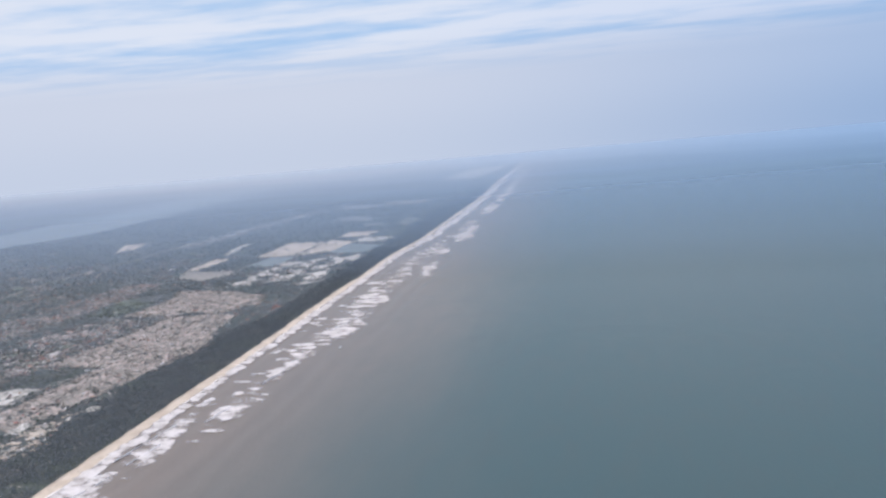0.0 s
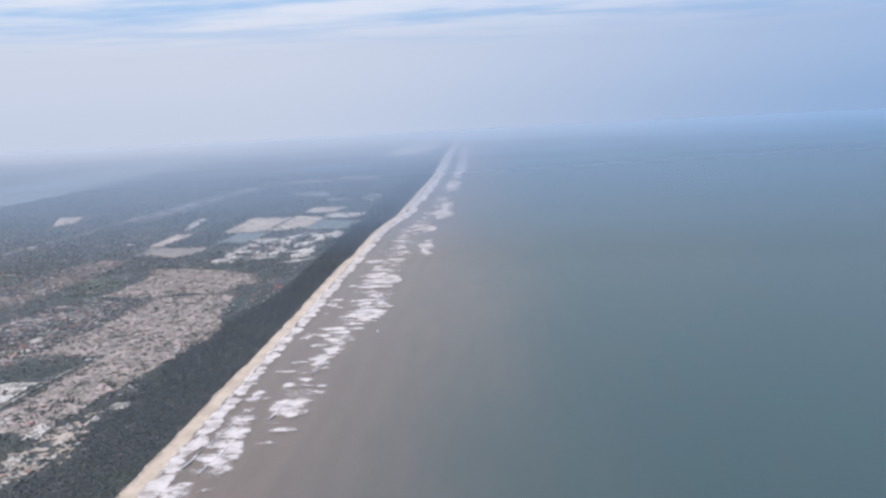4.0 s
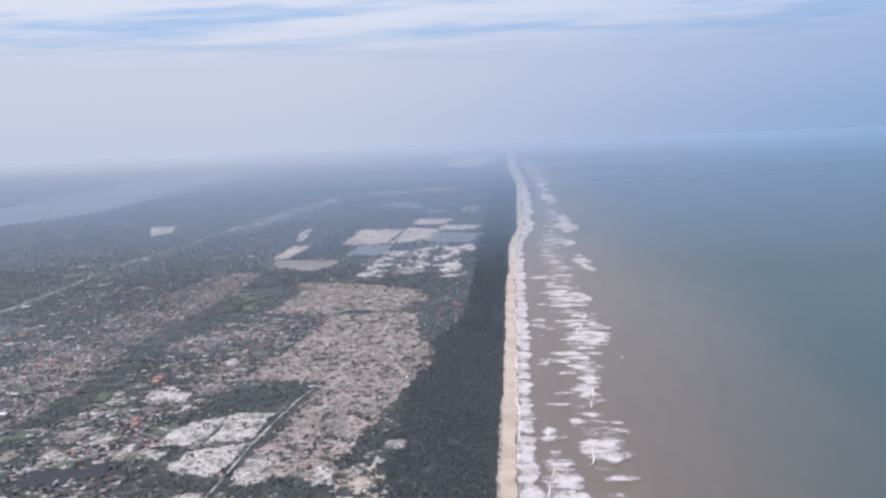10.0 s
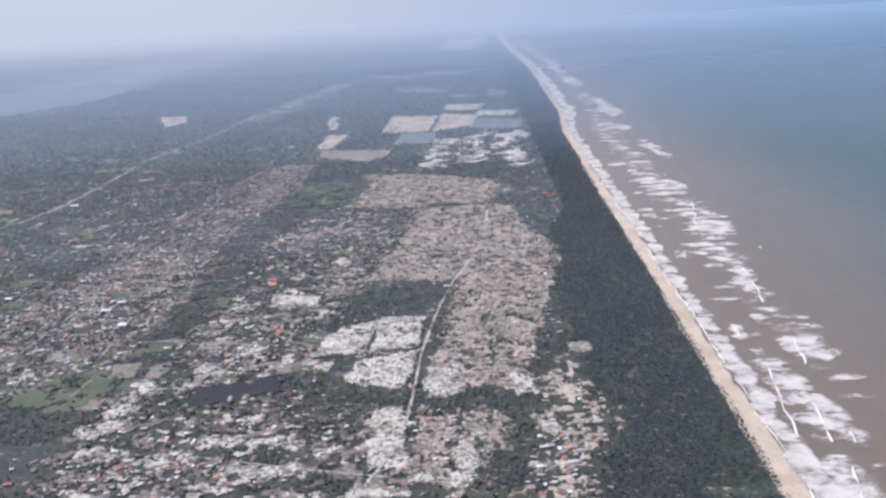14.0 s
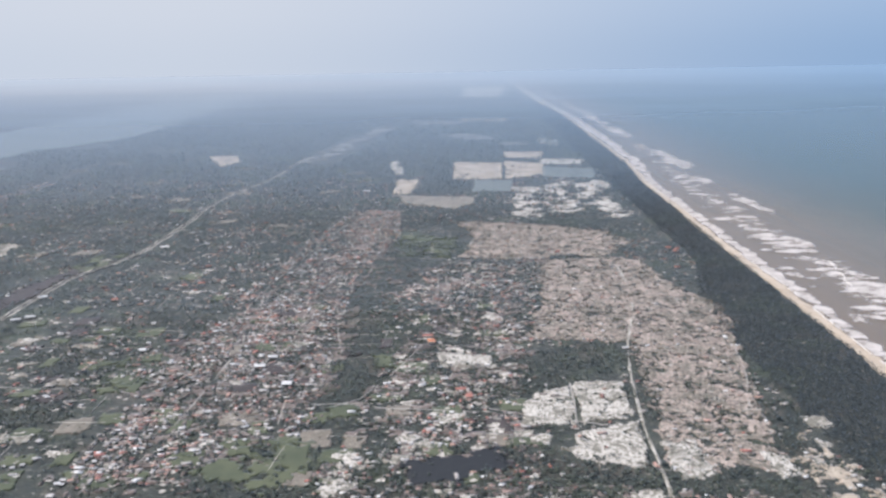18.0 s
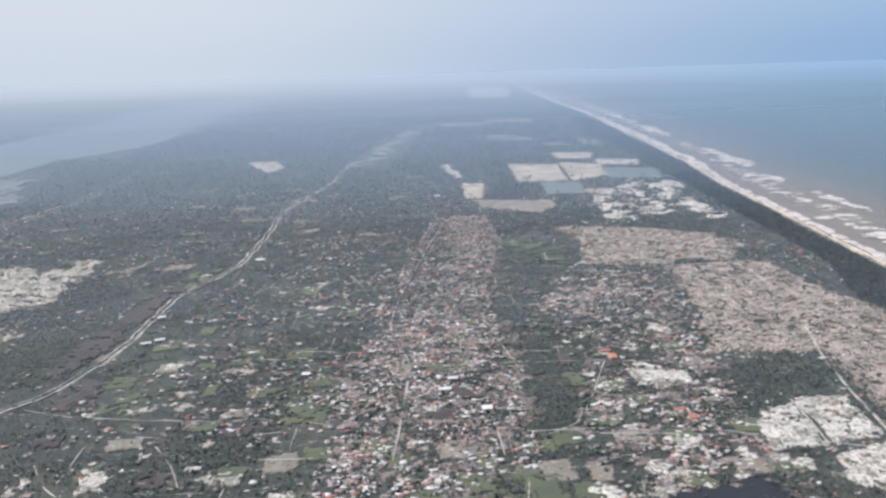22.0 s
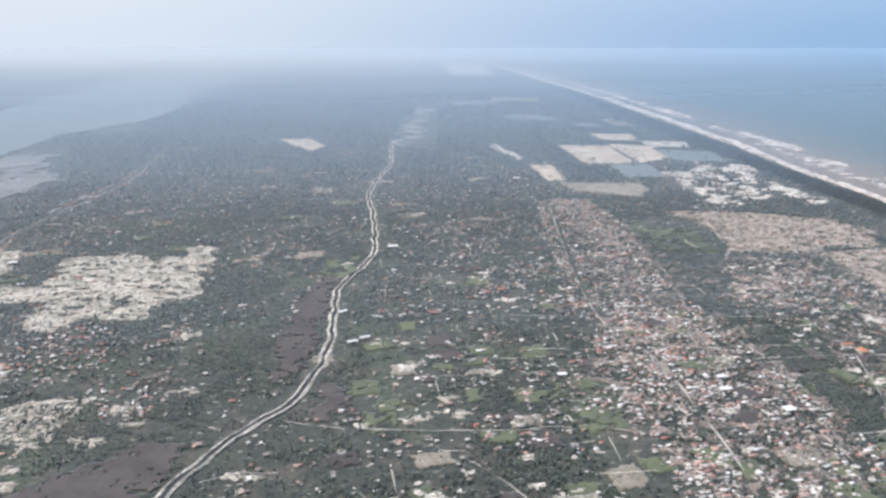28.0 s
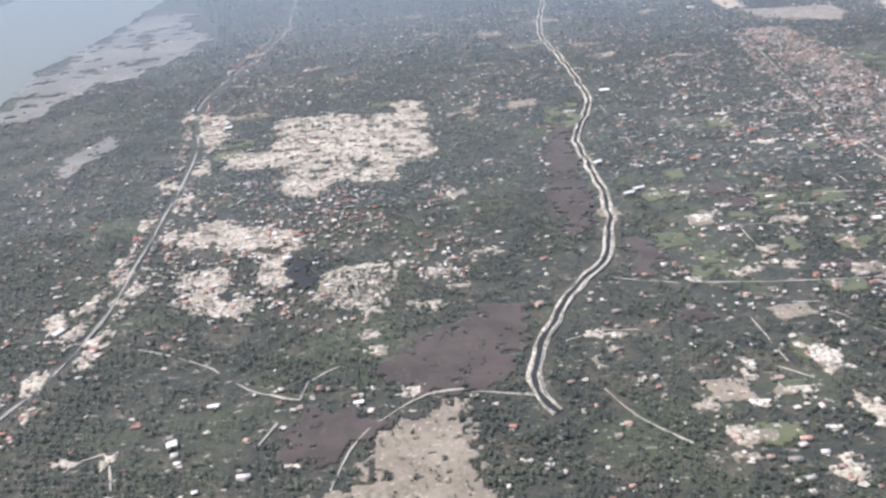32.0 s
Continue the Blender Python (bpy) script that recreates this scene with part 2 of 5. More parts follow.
ROOFS = [(0.0, (0.40, 0.375, 0.35)), (0.17, (0.26, 0.22, 0.20)), (0.28, (0.53, 0.505, 0.48)), (0.42, (0.34, 0.245, 0.215)), (0.51, (0.44, 0.285, 0.235)),
         (0.62, (0.39, 0.175, 0.145)), (0.71, (0.23, 0.13, 0.115)), (0.77, (0.24, 0.22, 0.205)), (0.87, (0.70, 0.685, 0.66))]
WALLS = [(0.0, (0.50, 0.47, 0.42)), (0.35, (0.40, 0.34, 0.28)), (0.6, (0.62, 0.59, 0.54)), (0.85, (0.30, 0.25, 0.21))]


def built_material(name, stops, island, rough):
    m, n, b = material(name, rough)
    own = n.add("ShaderNodeNewGeometry").outputs["Random Per Island"] if island else n.add("ShaderNodeObjectInfo").outputs["Random"]
    p = place_of(n)
    stain = n.noise(p, 0.9, 4.0, 0.65)
    b.inputs["Specular IOR Level"].default_value = 0.15
    c = n.steps(own, stops)
    c = n.mix(n.math("MULTIPLY", n.mapped(stain, 0.45, 0.75), 0.55), c, (0.16, 0.12, 0.09))
    paint(n, b, c, n.noise(p, 4.0), 0.3, 0.05)
    return m


ROOF = built_material("weathered_sheet_roof", ROOFS, False, 0.8)
ROOF_FAR = built_material("weathered_roofs", ROOFS, True, 0.8)
WALL = built_material("lime_washed_wall", WALLS, False, 0.9)
WALL_FAR = built_material("lime_washed_walls", WALLS, True, 0.9)
JOINERY, _n, _b = material("dark_wood_joinery", 0.6)
paint(_n, _b, _n.mix(_n.noise(place_of(_n), 6.0), (0.05, 0.04, 0.035), (0.11, 0.08, 0.06)))


# ---- helpers for the plan ----
rng = np.random.default_rng(7)


def lattice(x, y, size, seed=0):
    """Smooth value noise in 0..1 over the plan."""
    u, v = np.asarray(x, float) / size, np.asarray(y, float) / size
    i, j = np.floor(u).astype(np.int64), np.floor(v).astype(np.int64)
    f, g = u - i, v - j
    f, g = f * f * (3 - 2 * f), g * g * (3 - 2 * g)

    def h(a, b):
        s = np.sin(a * 127.1 + b * 311.7 + seed * 74.7) * 43758.5453
        return s - np.floor(s)

    return (h(i, j) * (1 - f) + h(i + 1, j) * f) * (1 - g) + (h(i, j + 1) * (1 - f) + h(i + 1, j + 1) * f) * g


def inside(x, y, poly):
    """Which of the places lie within the outline."""
    res = np.zeros(len(x), bool)
    for (ax, ay), (bx, by) in zip(poly, poly[1:] + poly[:1]):
        if ay != by:
            res ^= ((ay > y) != (by > y)) & (x < (bx - ax) * (y - ay) / (by - ay) + ax)
    return res


def near_line(x, y, pts, wide):
    res = np.zeros(len(x), bool)
    for (ax, ay), (bx, by) in zip(pts, pts[1:]):
        ll = (bx - ax) ** 2 + (by - ay) ** 2
        t = np.clip(((x - ax) * (bx - ax) + (y - ay) * (by - ay)) / ll, 0, 1)
        res |= (x - ax - t * (bx - ax)) ** 2 + (y - ay - t * (by - ay)) ** 2 < wide * wide
    return res


def from_arrays(name, verts, faces, mat, parent=None, sizes=None):
    """One mesh object from arrays of corners and of faces (all with equally many corners, unless sizes are given)."""
    me = bpy.data.meshes.new(name)
    verts, faces = np.asarray(verts, np.float32), np.asarray(faces, np.int32)
    if sizes is None:
        sizes = np.full(len(faces), faces.shape[1], np.int32)
    me.vertices.add(len(verts))
    me.vertices.foreach_set("co", verts.ravel())
    me.loops.add(faces.size)
    me.loops.foreach_set("vertex_index", faces.ravel())
    me.polygons.add(len(sizes))
    starts = np.concatenate(([0], np.cumsum(sizes)[:-1])).astype(np.int32)
    me.polygons.foreach_set("loop_start", starts)
    me.update(calc_edges=True)
    me.validate()
    me.materials.append(mat)
    ob = new(name, me)
    if parent:
        ob.parent = parent
    return ob


def part(name, bm, mat, parent=None, label=""):
    me = bpy.data.meshes.new(name)
    bm.to_mesh(me)
    bm.free()
    me.materials.append(mat)
    ob = new(name, me)
    if parent:
        ob.parent = parent
    return tagged(ob, label)


def dense(pts, step, closed):
    out = []
    for a, b in zip(pts, pts[1:] + (pts[:1] if closed else [])):
        k = max(1, int(math.dist(a, b) / step))
        out += [(a[0] + (b[0] - a[0]) * i / k, a[1] + (b[1] - a[1]) * i / k) for i in range(k)]
    return out if closed else out + [pts[-1]]


def smooth_line(pts, step):
    """A curve through the points, sampled evenly enough."""
    out = []
    q = [pts[0]] + pts + [pts[-1]]
    for i in range(1, len(q) - 2):
        p0, p1, p2, p3 = (Vector(v) for v in q[i - 1:i + 3])
        k = max(2, int((p2 - p1).length / step))
        for s in range(k):
            t = s / k
            out.append(0.5 * (2 * p1 + (p2 - p0) * t + (2 * p0 - 5 * p1 + 4 * p2 - p3) * t * t + (3 * p1 - p0 - 3 * p2 + p3) * t ** 3))
    return out + [Vector(pts[-1])]


def patch(name, pts, mat, z, jag, label, category, step=2.5):
    """A piece of ground with a ragged outline and a bevelled rim."""
    bm = bmesh.new()
    top, rim = [], []
    for x, y in dense(pts, step, True):
        dx, dy = ((float(lattice(x, y, 17.0, k)) - 0.5) * 2 * jag + (float(lattice(x, y, 5.0, k + 1)) - 0.5) * 0.5 * jag for k in (3, 13))
        top.append(bm.verts.new((x + dx, y + dy, z)))
        rim.append(bm.verts.new((x + dx, y + dy, -0.6)))
    face = bm.faces.new(top)
    for i in range(len(top)):
        j = (i + 1) % len(top)
        bm.faces.new((top[j], top[i], rim[i], rim[j]))
    bm.normal_update()
    if face.normal.z < 0:
        bmesh.ops.reverse_faces(bm, faces=bm.faces[:])
    bmesh.ops.triangulate(bm, faces=[face])
    return tagged(part(name, bm, mat), label, category, kind="structure")


soil_map = np.zeros((1300, 1250), bool)


def cleared(x, y):
    """Whether open soil lies at these places."""
    return soil_map[np.clip(np.asarray(y) - 350, 0, 1299).astype(int), np.clip(np.asarray(x) + 1600, 0, 1249).astype(int)]


def ragged(name, pts, mat, z, jag, label, category, cell=1.4, holes=0.0, treeless=True):
    """A broken-edged piece of open soil: small slabs inside a frayed outline, with gaps where growth has come back."""
    q = np.array(pts)
    (x0, y0), (x1, y1) = q.min(0) - jag, q.max(0) + jag
    xs, ys = np.arange(x0, x1, cell), np.arange(y0, y1, cell)
    if len(xs) < 4 or len(ys) < 4:
        xs, ys = np.linspace(x0, x1, 6), np.linspace(y0, y1, 6)
    gx, gy = np.meshgrid(xs, ys)
    cx, cy = gx[:-1, :-1].ravel() + cell / 2, gy[:-1, :-1].ravel() + cell / 2
    sx, sy = ((lattice(cx, cy, 15.0 * cell / 1.4, k) - 0.5) * 1.7 * jag + (lattice(cx, cy, 4.2 * cell / 1.4, k + 1) - 0.5) * 1.5 * jag for k in (3, 13))
    keep = inside(cx + sx, cy + sy, pts)
    gaps = 0.5 * lattice(cx, 1.4 * cy, 9.0 * cell / 1.4, 5) + 0.5 * lattice(cx, 1.3 * cy, 3.6 * cell / 1.4, 6)
    keep &= gaps > holes
    gx = gx + (lattice(gx * 7.3, gy * 5.1, 1.0, 8) - 0.5) * 0.8 * cell
    gy = gy + (lattice(gx * 5.7, gy * 6.9, 1.0, 9) - 0.5) * 0.8 * cell
    k = np.arange(gx.size).reshape(gx.shape)
    quads = np.stack((k[:-1, :-1], k[:-1, 1:], k[1:, 1:], k[1:, :-1]), -1).reshape(-1, 4)[keep]
    near = treeless & (cx[keep] > -1599) & (cx[keep] < -352) & (cy[keep] > 351) & (cy[keep] < 1648)
    for dx in range(0, math.ceil(cell)):
        for dy in range(0, math.ceil(cell)):
            soil_map[(cy[keep][near] - 350 - cell / 2 + dy).astype(int), (cx[keep][near] + 1600 - cell / 2 + dx).astype(int)] = True
    top, back = np.unique(quads, return_inverse=True)
    quads = back.reshape(-1, 4)
    v = np.stack((gx.ravel()[top], gy.ravel()[top], z + 0.12 * (lattice(gx.ravel()[top], gy.ravel()[top], 3.0, 4) - 0.5)), -1)
    # rim: every outer edge gets a skirt down into the ground
    e = np.stack((quads, np.roll(quads, -1, 1)), -1).reshape(-1, 2)
    code = np.sort(e, 1)[:, 0].astype(np.int64) * len(v) + np.sort(e, 1)[:, 1]
    _, first, count = np.unique(code, return_index=True, return_counts=True)
    rim = e[first[count == 1]]
    skirt = np.stack((rim[:, 1], rim[:, 0], rim[:, 0] + len(v), rim[:, 1] + len(v)), -1)
    low = v.copy()
    low[:, 2] = -0.7
    return tagged(from_arrays(name, np.concatenate((v, low)), np.concatenate((quads, skirt)), mat), label, category, kind="structure")


def ribbon(name, pts, profile, mat, label, category, parent=None, wander=0.0, step=6.0, seed=1, pinch=0.0):
    """A strip along a line; profile: (offset, height) pairs across it."""
    line = smooth_line(pts, step)
    verts, faces = [], []
    k = len(profile)
    for i, p in enumerate(line):
        d = (line[min(i + 1, len(line) - 1)] - line[max(i - 1, 0)]).normalized()
        full = 1.0 if not pinch else min(1.0, max(0.0, 2.6 * float(lattice(p.x, p.y, pinch, seed + 2)) - 0.45))
        for c, (o, h) in enumerate(profile):
            o, h = o * full, h - 1.3 * (1 - full) ** 2
            o += wander * (float(lattice(p.x + 31 * c, p.y, 9.0, seed)) - 0.5) * 2
            verts.append((p.x + d.y * o, p.y - d.x * o, h + 0.3 * wander * (float(lattice(p.x, p.y + 17 * c, 5.0, seed)) - 0.5)))
        if i:
            a, b = (i - 1) * k, i * k
            faces += [(a + c, a + c + 1, b + c + 1, b + c) for c in range(k - 1)]
    ob = from_arrays(name, verts, faces, mat, parent)
    return tagged(ob, label, category, kind="" if parent else "structure")


# ---- the land, the sea and the lagoon ----
COAST = -374.0


def coast(y):
    """Where the forest ends and the beach begins."""
    return np.interp(y, (0, 1250, 1450, 2200, 3000, 4000, 7000), (-374, -374, -360, -358, -384, -402, -470))


xs = np.concatenate((np.linspace(-14000, -1800, 12), np.linspace(-1750, -420, 90), np.linspace(-410, -330, 41), np.linspace(-300, 14000, 12)))
ys = np.concatenate((np.linspace(-3000, 300, 8), np.linspace(320, 2000, 130), np.linspace(2050, 15000, 30)))
gx, gy = np.meshgrid(xs, ys)
edge = coast(gy) + 5 * (lattice(gx, gy, 60.0, 2) - 0.5) + 4
fall = np.clip((gx - edge + 8) / 30.0, 0, 1)
gz = -4.5 * fall ** 1.3 + 0.0 * gx
gz += np.where((gx < -400) & (gy > 300), 0.5 * (lattice(gx, gy, 40.0, 4) - 0.5), 0) * (np.abs(gx) < 1760)
nx, ny = len(xs), len(ys)
cell = np.arange(nx * ny).reshape(ny, nx)
quads = np.stack((cell[:-1, :-1], cell[:-1, 1:], cell[1:, 1:], cell[1:, :-1]), -1).reshape(-1, 4)
tagged(from_arrays("ground", np.stack((gx, gy, gz - 0.4), -1).reshape(-1, 3), quads, SCRUB), "flat coastal land under dark scrub and sandy soil", "ground", kind="structure")

sea_x = np.concatenate((np.linspace(-385, -240, 59), np.linspace(-220, 400, 40), np.linspace(500, 14000, 14)))
sea_y = np.concatenate((np.linspace(-3000, 330, 8), np.linspace(340, 1500, 330), np.linspace(1520, 15000, 40)))
gx, gy = np.meshgrid(sea_x, sea_y)
swell = np.where((gx < 60) & (gy > 330) & (gy < 1500), 1, 0) * np.clip((gx + 385) / 40, 0, 1)
gz = -0.9 + swell * 0.16 * np.sin((gx + 9 * lattice(gx, gy, 70.0, 8) + 8 * lattice(gx, gy, 24.0, 9)) * 2 * np.pi / 24.0)
nx, ny = len(sea_x), len(sea_y)
cell = np.arange(nx * ny).reshape(ny, nx)
quads = np.stack((cell[:-1, :-1], cell[:-1, 1:], cell[1:, 1:], cell[1:, :-1]), -1).reshape(-1, 4)
sea = tagged(from_arrays("water_sea", np.stack((gx, gy, gz), -1).reshape(-1, 3), quads, SEA), "silty brown sea turning teal farther out", "sea", kind="structure")
sea.data.shade_smooth()

ribbon("beach", [(float(coast(y)) + dx, y) for y, dx in ((-600, 2), (380, 2), (540, 1), (700, 4), (1000, 1), (1060, 5), (1150, 4), (1300, 2), (1450, 3), (1800, 2), (2200, 2), (3000, 0), (4000, 0), (6500, 0))],
       [(-4, -0.3), (-2, 0.2), (2, -0.1), (7, -0.75), (13, -1.6)], BEACH_SAND, "narrow strip of tan beach sand", "beach", wander=1.6)

patch("water_lagoon", [(-1554, 1040), (-1552, 1120), (-1580, 1175), (-1552, 1270), (-1548, 1400), (-1545, 1510), (-1530, 1700), (-1440, 1860), (-1390, 2150), (-1470, 2400), (-1360, 2750),
                       (-1420, 3100), (-1560, 3420), (-1780, 3380), (-1850, 3180), (-1810, 2580), (-1816, 2060), (-1840, 1850), (-1900, 1500), (-1950, 1040)],
      LAGOON, 0.3, 7.0, "pale shallow lagoon behind the land", "lagoon", 14.0)
ragged("marsh", [(-1524, 975), (-1454, 1090), (-1376, 1250), (-1384, 1285), (-1460, 1440), (-1540, 1500), (-1558, 1118)], MARSH, 0.5, 22.0, "pale mud flats at the lagoon's edge", "marsh", 4.0, 0.35)
ragged("marsh", [(-926, 1502), (-905, 1720), (-860, 1960), (-822, 2120), (-814, 2040), (-860, 1700), (-896, 1470)], MARSH, 0.5, 16.0, "wet pale flats at the canal head", "marsh", 4.0, 0.44)
ragged("marsh", [(-1420, 844), (-1400, 916), (-1380, 884), (-1400, 818)], MARSH, 0.4, 5.0, "brownish mud flat among trees", "marsh", 1.8, 0.3)

TOWN = [(-838, 480), (-838, 640), (-826, 704), (-778, 875), (-760, 1094), (-718, 1090), (-708, 960), (-704, 860), (-718, 790), (-724, 735), (-715, 660), (-722, 590), (-726, 530), (-760, 505), (-770, 480)]
EAST = [(-704, 480), (-690, 640), (-700, 850), (-560, 870), (-590, 660), (-606, 560), (-600, 480), (-500, 470), (-505, 385), (-715, 385)]

HAMLET = [(-484, 404), (-474, 470), (-456, 540), (-434, 470), (-448, 430), (-456, 380), (-478, 380)]

# ---- fields, sand lots and ponds: outlines on the plan ----
PALE = [
    [(-1274, 812), (-1276, 846), (-1242, 838), (-1248, 916), (-1194, 924), (-1148, 904), (-1142, 942), (-1116, 938), (-1118, 834), (-1104, 806), (-1134, 790), (-1146, 756), (-1178, 768), (-1200, 744), (-1224, 754), (-1228, 800)],
    [(-1328, 952), (-1298, 944), (-1284, 874), (-1302, 866)],
    [(-1280, 710), (-1252, 712), (-1218, 706), (-1194, 678), (-1202, 668), (-1246, 680), (-1274, 686)],
    [(-1268, 656), (-1242, 658), (-1236, 632), (-1216, 612), (-1230, 604), (-1256, 610)],
    [(-1182, 644), (-1160, 648), (-1140, 642), (-1144, 598), (-1170, 596), (-1182, 612)],
    [(-1228, 664), (-1202, 666), (-1200, 632), (-1216, 630)],
    [(-602, 566), (-574, 590), (-575, 540), (-606, 540)],
    [(-571, 594), (-542, 594), (-539, 550), (-571, 542)],
    [(-578, 532), (-540, 544), (-546, 494), (-580, 506)],
    [(-534, 520), (-516, 525), (-512, 490), (-534, 486)],
    [(-560, 476), (-545, 480), (-540, 440), (-556, 420)],
    [(-486, 512), (-474, 508), (-471, 490), (-484, 487)],
    [(-449, 549), (-438, 549), (-437, 535), (-447, 535)],
    [(-960, 540), (-948, 538), (-942, 516), (-952, 520)],
    [(-962, 670), (-952, 670), (-952, 660), (-961, 661)],
    [(-656, 640), (-618, 636), (-618, 620), (-652, 622)],
]
LOTS = [
    [(-654, 1478), (-571, 1464), (-580, 1307), (-655, 1306)],
    [(-566, 1484), (-499, 1451), (-510, 1340), (-574, 1306)],
    [(-739, 1309), (-707, 1304), (-713, 1199), (-738, 1194)],
    [(-558, 1600), (-487, 1590), (-497, 1515), (-564, 1519)],
    [(-640, 3800), (-430, 3760), (-500, 3060), (-640, 3060)],
    [(-1130, 1590), (-1076, 1590), (-1046, 1508), (-1066, 1456)],
    [(-640, 2260), (-520, 2240), (-530, 2150), (-650, 2170)],
]
BANDS = [[(-498, 1507), (-424, 1493), (-436, 1440), (-505, 1440)], [(-476, 1815), (-440, 1770), (-450, 1670), (-480, 1720)], [(-568, 1240), (-530, 1236), (-532, 1206), (-570, 1208)],
         [(-772, 1480), (-758, 1500), (-735, 1360), (-748, 1352)], [(-446, 1290), (-420, 1270), (-430, 1220), (-452, 1240)]]
STUBBLE = [[(-729, 1185), (-622, 1171), (-624, 1130), (-648, 1095), (-715, 1130)]]
FLECKED = [[(-567, 1190), (-484, 1290), (-436, 1268), (-470, 1102), (-534, 1045), (-573, 1053)], [(-470, 1150), (-440, 1160), (-430, 1060), (-460, 1040)]]
FLOODED = [[(-621, 1301), (-562, 1296), (-571, 1206), (-626, 1205)], [(-505, 1420), (-415, 1390), (-437, 1300), (-514, 1322)]]
PINK = [
    [(-648, 1029), (-559, 1010), (-480, 975), (-464, 926), (-500, 875), (-548, 880), (-557, 867), (-641, 874), (-624, 952)],
    [(-564, 864), (-500, 872), (-470, 860), (-461, 806), (-455, 775), (-431, 736), (-448, 655), (-460, 602), (-480, 496), (-533, 490), (-530, 546), (-522, 656), (-592, 666), (-575, 738)],
    [(-534, 468), (-498, 472), (-488, 460), (-496, 430), (-522, 416), (-538, 422)],
]
BROWN = [
    [(-1152, 544), (-1118, 576), (-1094, 592), (-1070, 594), (-1074, 574), (-1086, 552), (-1086, 536), (-1102, 528), (-1130, 530)],
    [(-1036, 650), (-1014, 690), (-1013, 740), (-1011, 800), (-1000, 850), (-1014, 852), (-1030, 780), (-1040, 700)],
    [(-1004, 646), (-990, 642), (-1000, 606), (-1016, 610)],
    [(-1192, 500), (-1174, 526), (-1140, 516), (-1154, 498), (-1170, 488)],
]
TAN = [[(-1164, 466), (-1154, 496), (-1136, 512), (-1116, 518), (-1104, 498), (-1104, 462), (-1130, 440)]]
GREEN = [
    [(-1016, 890), (-986, 902), (-992, 830), (-1012, 834)],
    [(-776, 492), (-752, 524), (-718, 524), (-712, 498), (-738, 470)],
    [(-709, 965), (-643, 955), (-650, 872), (-706, 885)],
    [(-888, 624), (-870, 642), (-868, 620), (-882, 612)],
    [(-870, 596), (-838, 602), (-842, 580), (-862, 580)],
    [(-986, 608), (-966, 620), (-964, 600), (-980, 590)],
    [(-700, 640), (-684, 640), (-682, 616), (-698, 612)],
]
PONDS = [
    [(-668, 486), (-664, 506), (-640, 508), (-620, 516), (-616, 498), (-640, 490), (-652, 480)],
    [(-1204, 656), (-1190, 652), (-1186, 630), (-1194, 622), (-1202, 630)],
    [(-1240, 628), (-1230, 630), (-1226, 618), (-1236, 614)],
]
FAR_PLOTS = [[(-780, 2200), (-640, 2160), (-650, 2080), (-770, 2100)], [(-560, 1740), (-500, 1730), (-510, 1680), (-560, 1680)], [(-700, 1900), (-600, 1880), (-560, 1780), (-640, 1780)]]
SPOTS = [(-613, 604, 9, 5), (-631, 594, 6, 4), (-552, 589, 8, 5), (-587, 579, 9, 6), (-597, 522, 6, 5), (-699, 501, 7, 9), (-700, 480, 8, 7), (-704, 461, 10, 6), (-663, 522, 7, 4), (-668, 509, 9, 4),
         (-551, 461, 9, 7), (-556, 442, 5, 5), (-546, 432, 10, 9), (-520, 415, 13, 5), (-606, 444, 16, 4), (-633, 448, 14, 6), (-584, 401, 10, 4), (-607, 423, 18, 4), (-681, 405, 8, 5), (-643, 393, 12, 5),
         (-628, 410, 13, 3), (-549, 403, 14, 5), (-510, 428, 7, 8), (-628, 469, 12, 5), (-644, 641, 8, 5), (-753, 656, 7, 3), (-614, 704, 9, 4), (-690, 440, 12, 5), (-660, 432, 10, 4),
         (-1310, 628, 6, 9), (-1306, 597, 5, 8), (-1260, 712, 12, 7), (-1268, 694, 9, 7), (-1230, 695, 13, 6), (-1208, 690, 9, 8), (-1246, 640, 11, 12), (-1228, 607, 8, 5), (-1208, 642, 8, 7), (-1125, 599, 9, 3),
         (-1114, 631, 9, 5), (-1131, 532, 5, 5), (-1209, 768, 12, 9), (-1256, 827, 13, 11), (-1204, 762, 11, 9), (-1108, 614, 9, 4), (-1089, 648, 8, 3), (-1103, 728, 9, 5), (-999, 870, 5, 6),
         (-951, 671, 7, 4), (-950, 605, 6, 4), (-915, 653, 6, 3), (-470, 455, 4, 8), (-456, 462, 4, 4), (-462, 435, 4, 5), (-474, 425, 4, 5), (-445, 464, 5, 3), (-462, 505, 3, 5), (-452, 520, 3, 4),
         (-1046, 557, 3, 3), (-1034, 558, 7, 2), (-1040, 549, 4, 3), (-1050, 538, 3, 5), (-949, 525, 5, 9), (-999, 485, 9, 3), (-987, 526, 4, 6), (-1009, 477, 6, 3), (-969, 467, 6, 4), (-947, 495, 5, 7),
         (-1011, 507, 6, 3), (-973, 508, 6, 3), (-931, 604, 6, 4), (-960, 600, 5, 3), (-1276, 501, 6, 3), (-1257, 500, 3, 6), (-1149, 559, 6, 3), (-1311, 557, 4, 7), (-1323, 612, 5, 9), (-1303, 649, 3, 9),
         (-1154, 613, 10, 8), (-1227, 613, 8, 5), (-1155, 572, 7, 3), (-664, 523, 8, 6), (-700, 507, 6, 8), (-675, 506, 8, 4), (-646, 548, 5, 6), (-560, 592, 7, 4), (-592, 553, 7, 6), (-577, 512, 8, 4),
         (-947, 530, 6, 5), (-886, 525, 8, 5), (-777, 520, 6, 5), (-936, 623, 7, 3), (-905, 656, 8, 3), (-872, 775, 9, 4)]
VERGE = np.random.default_rng(5)
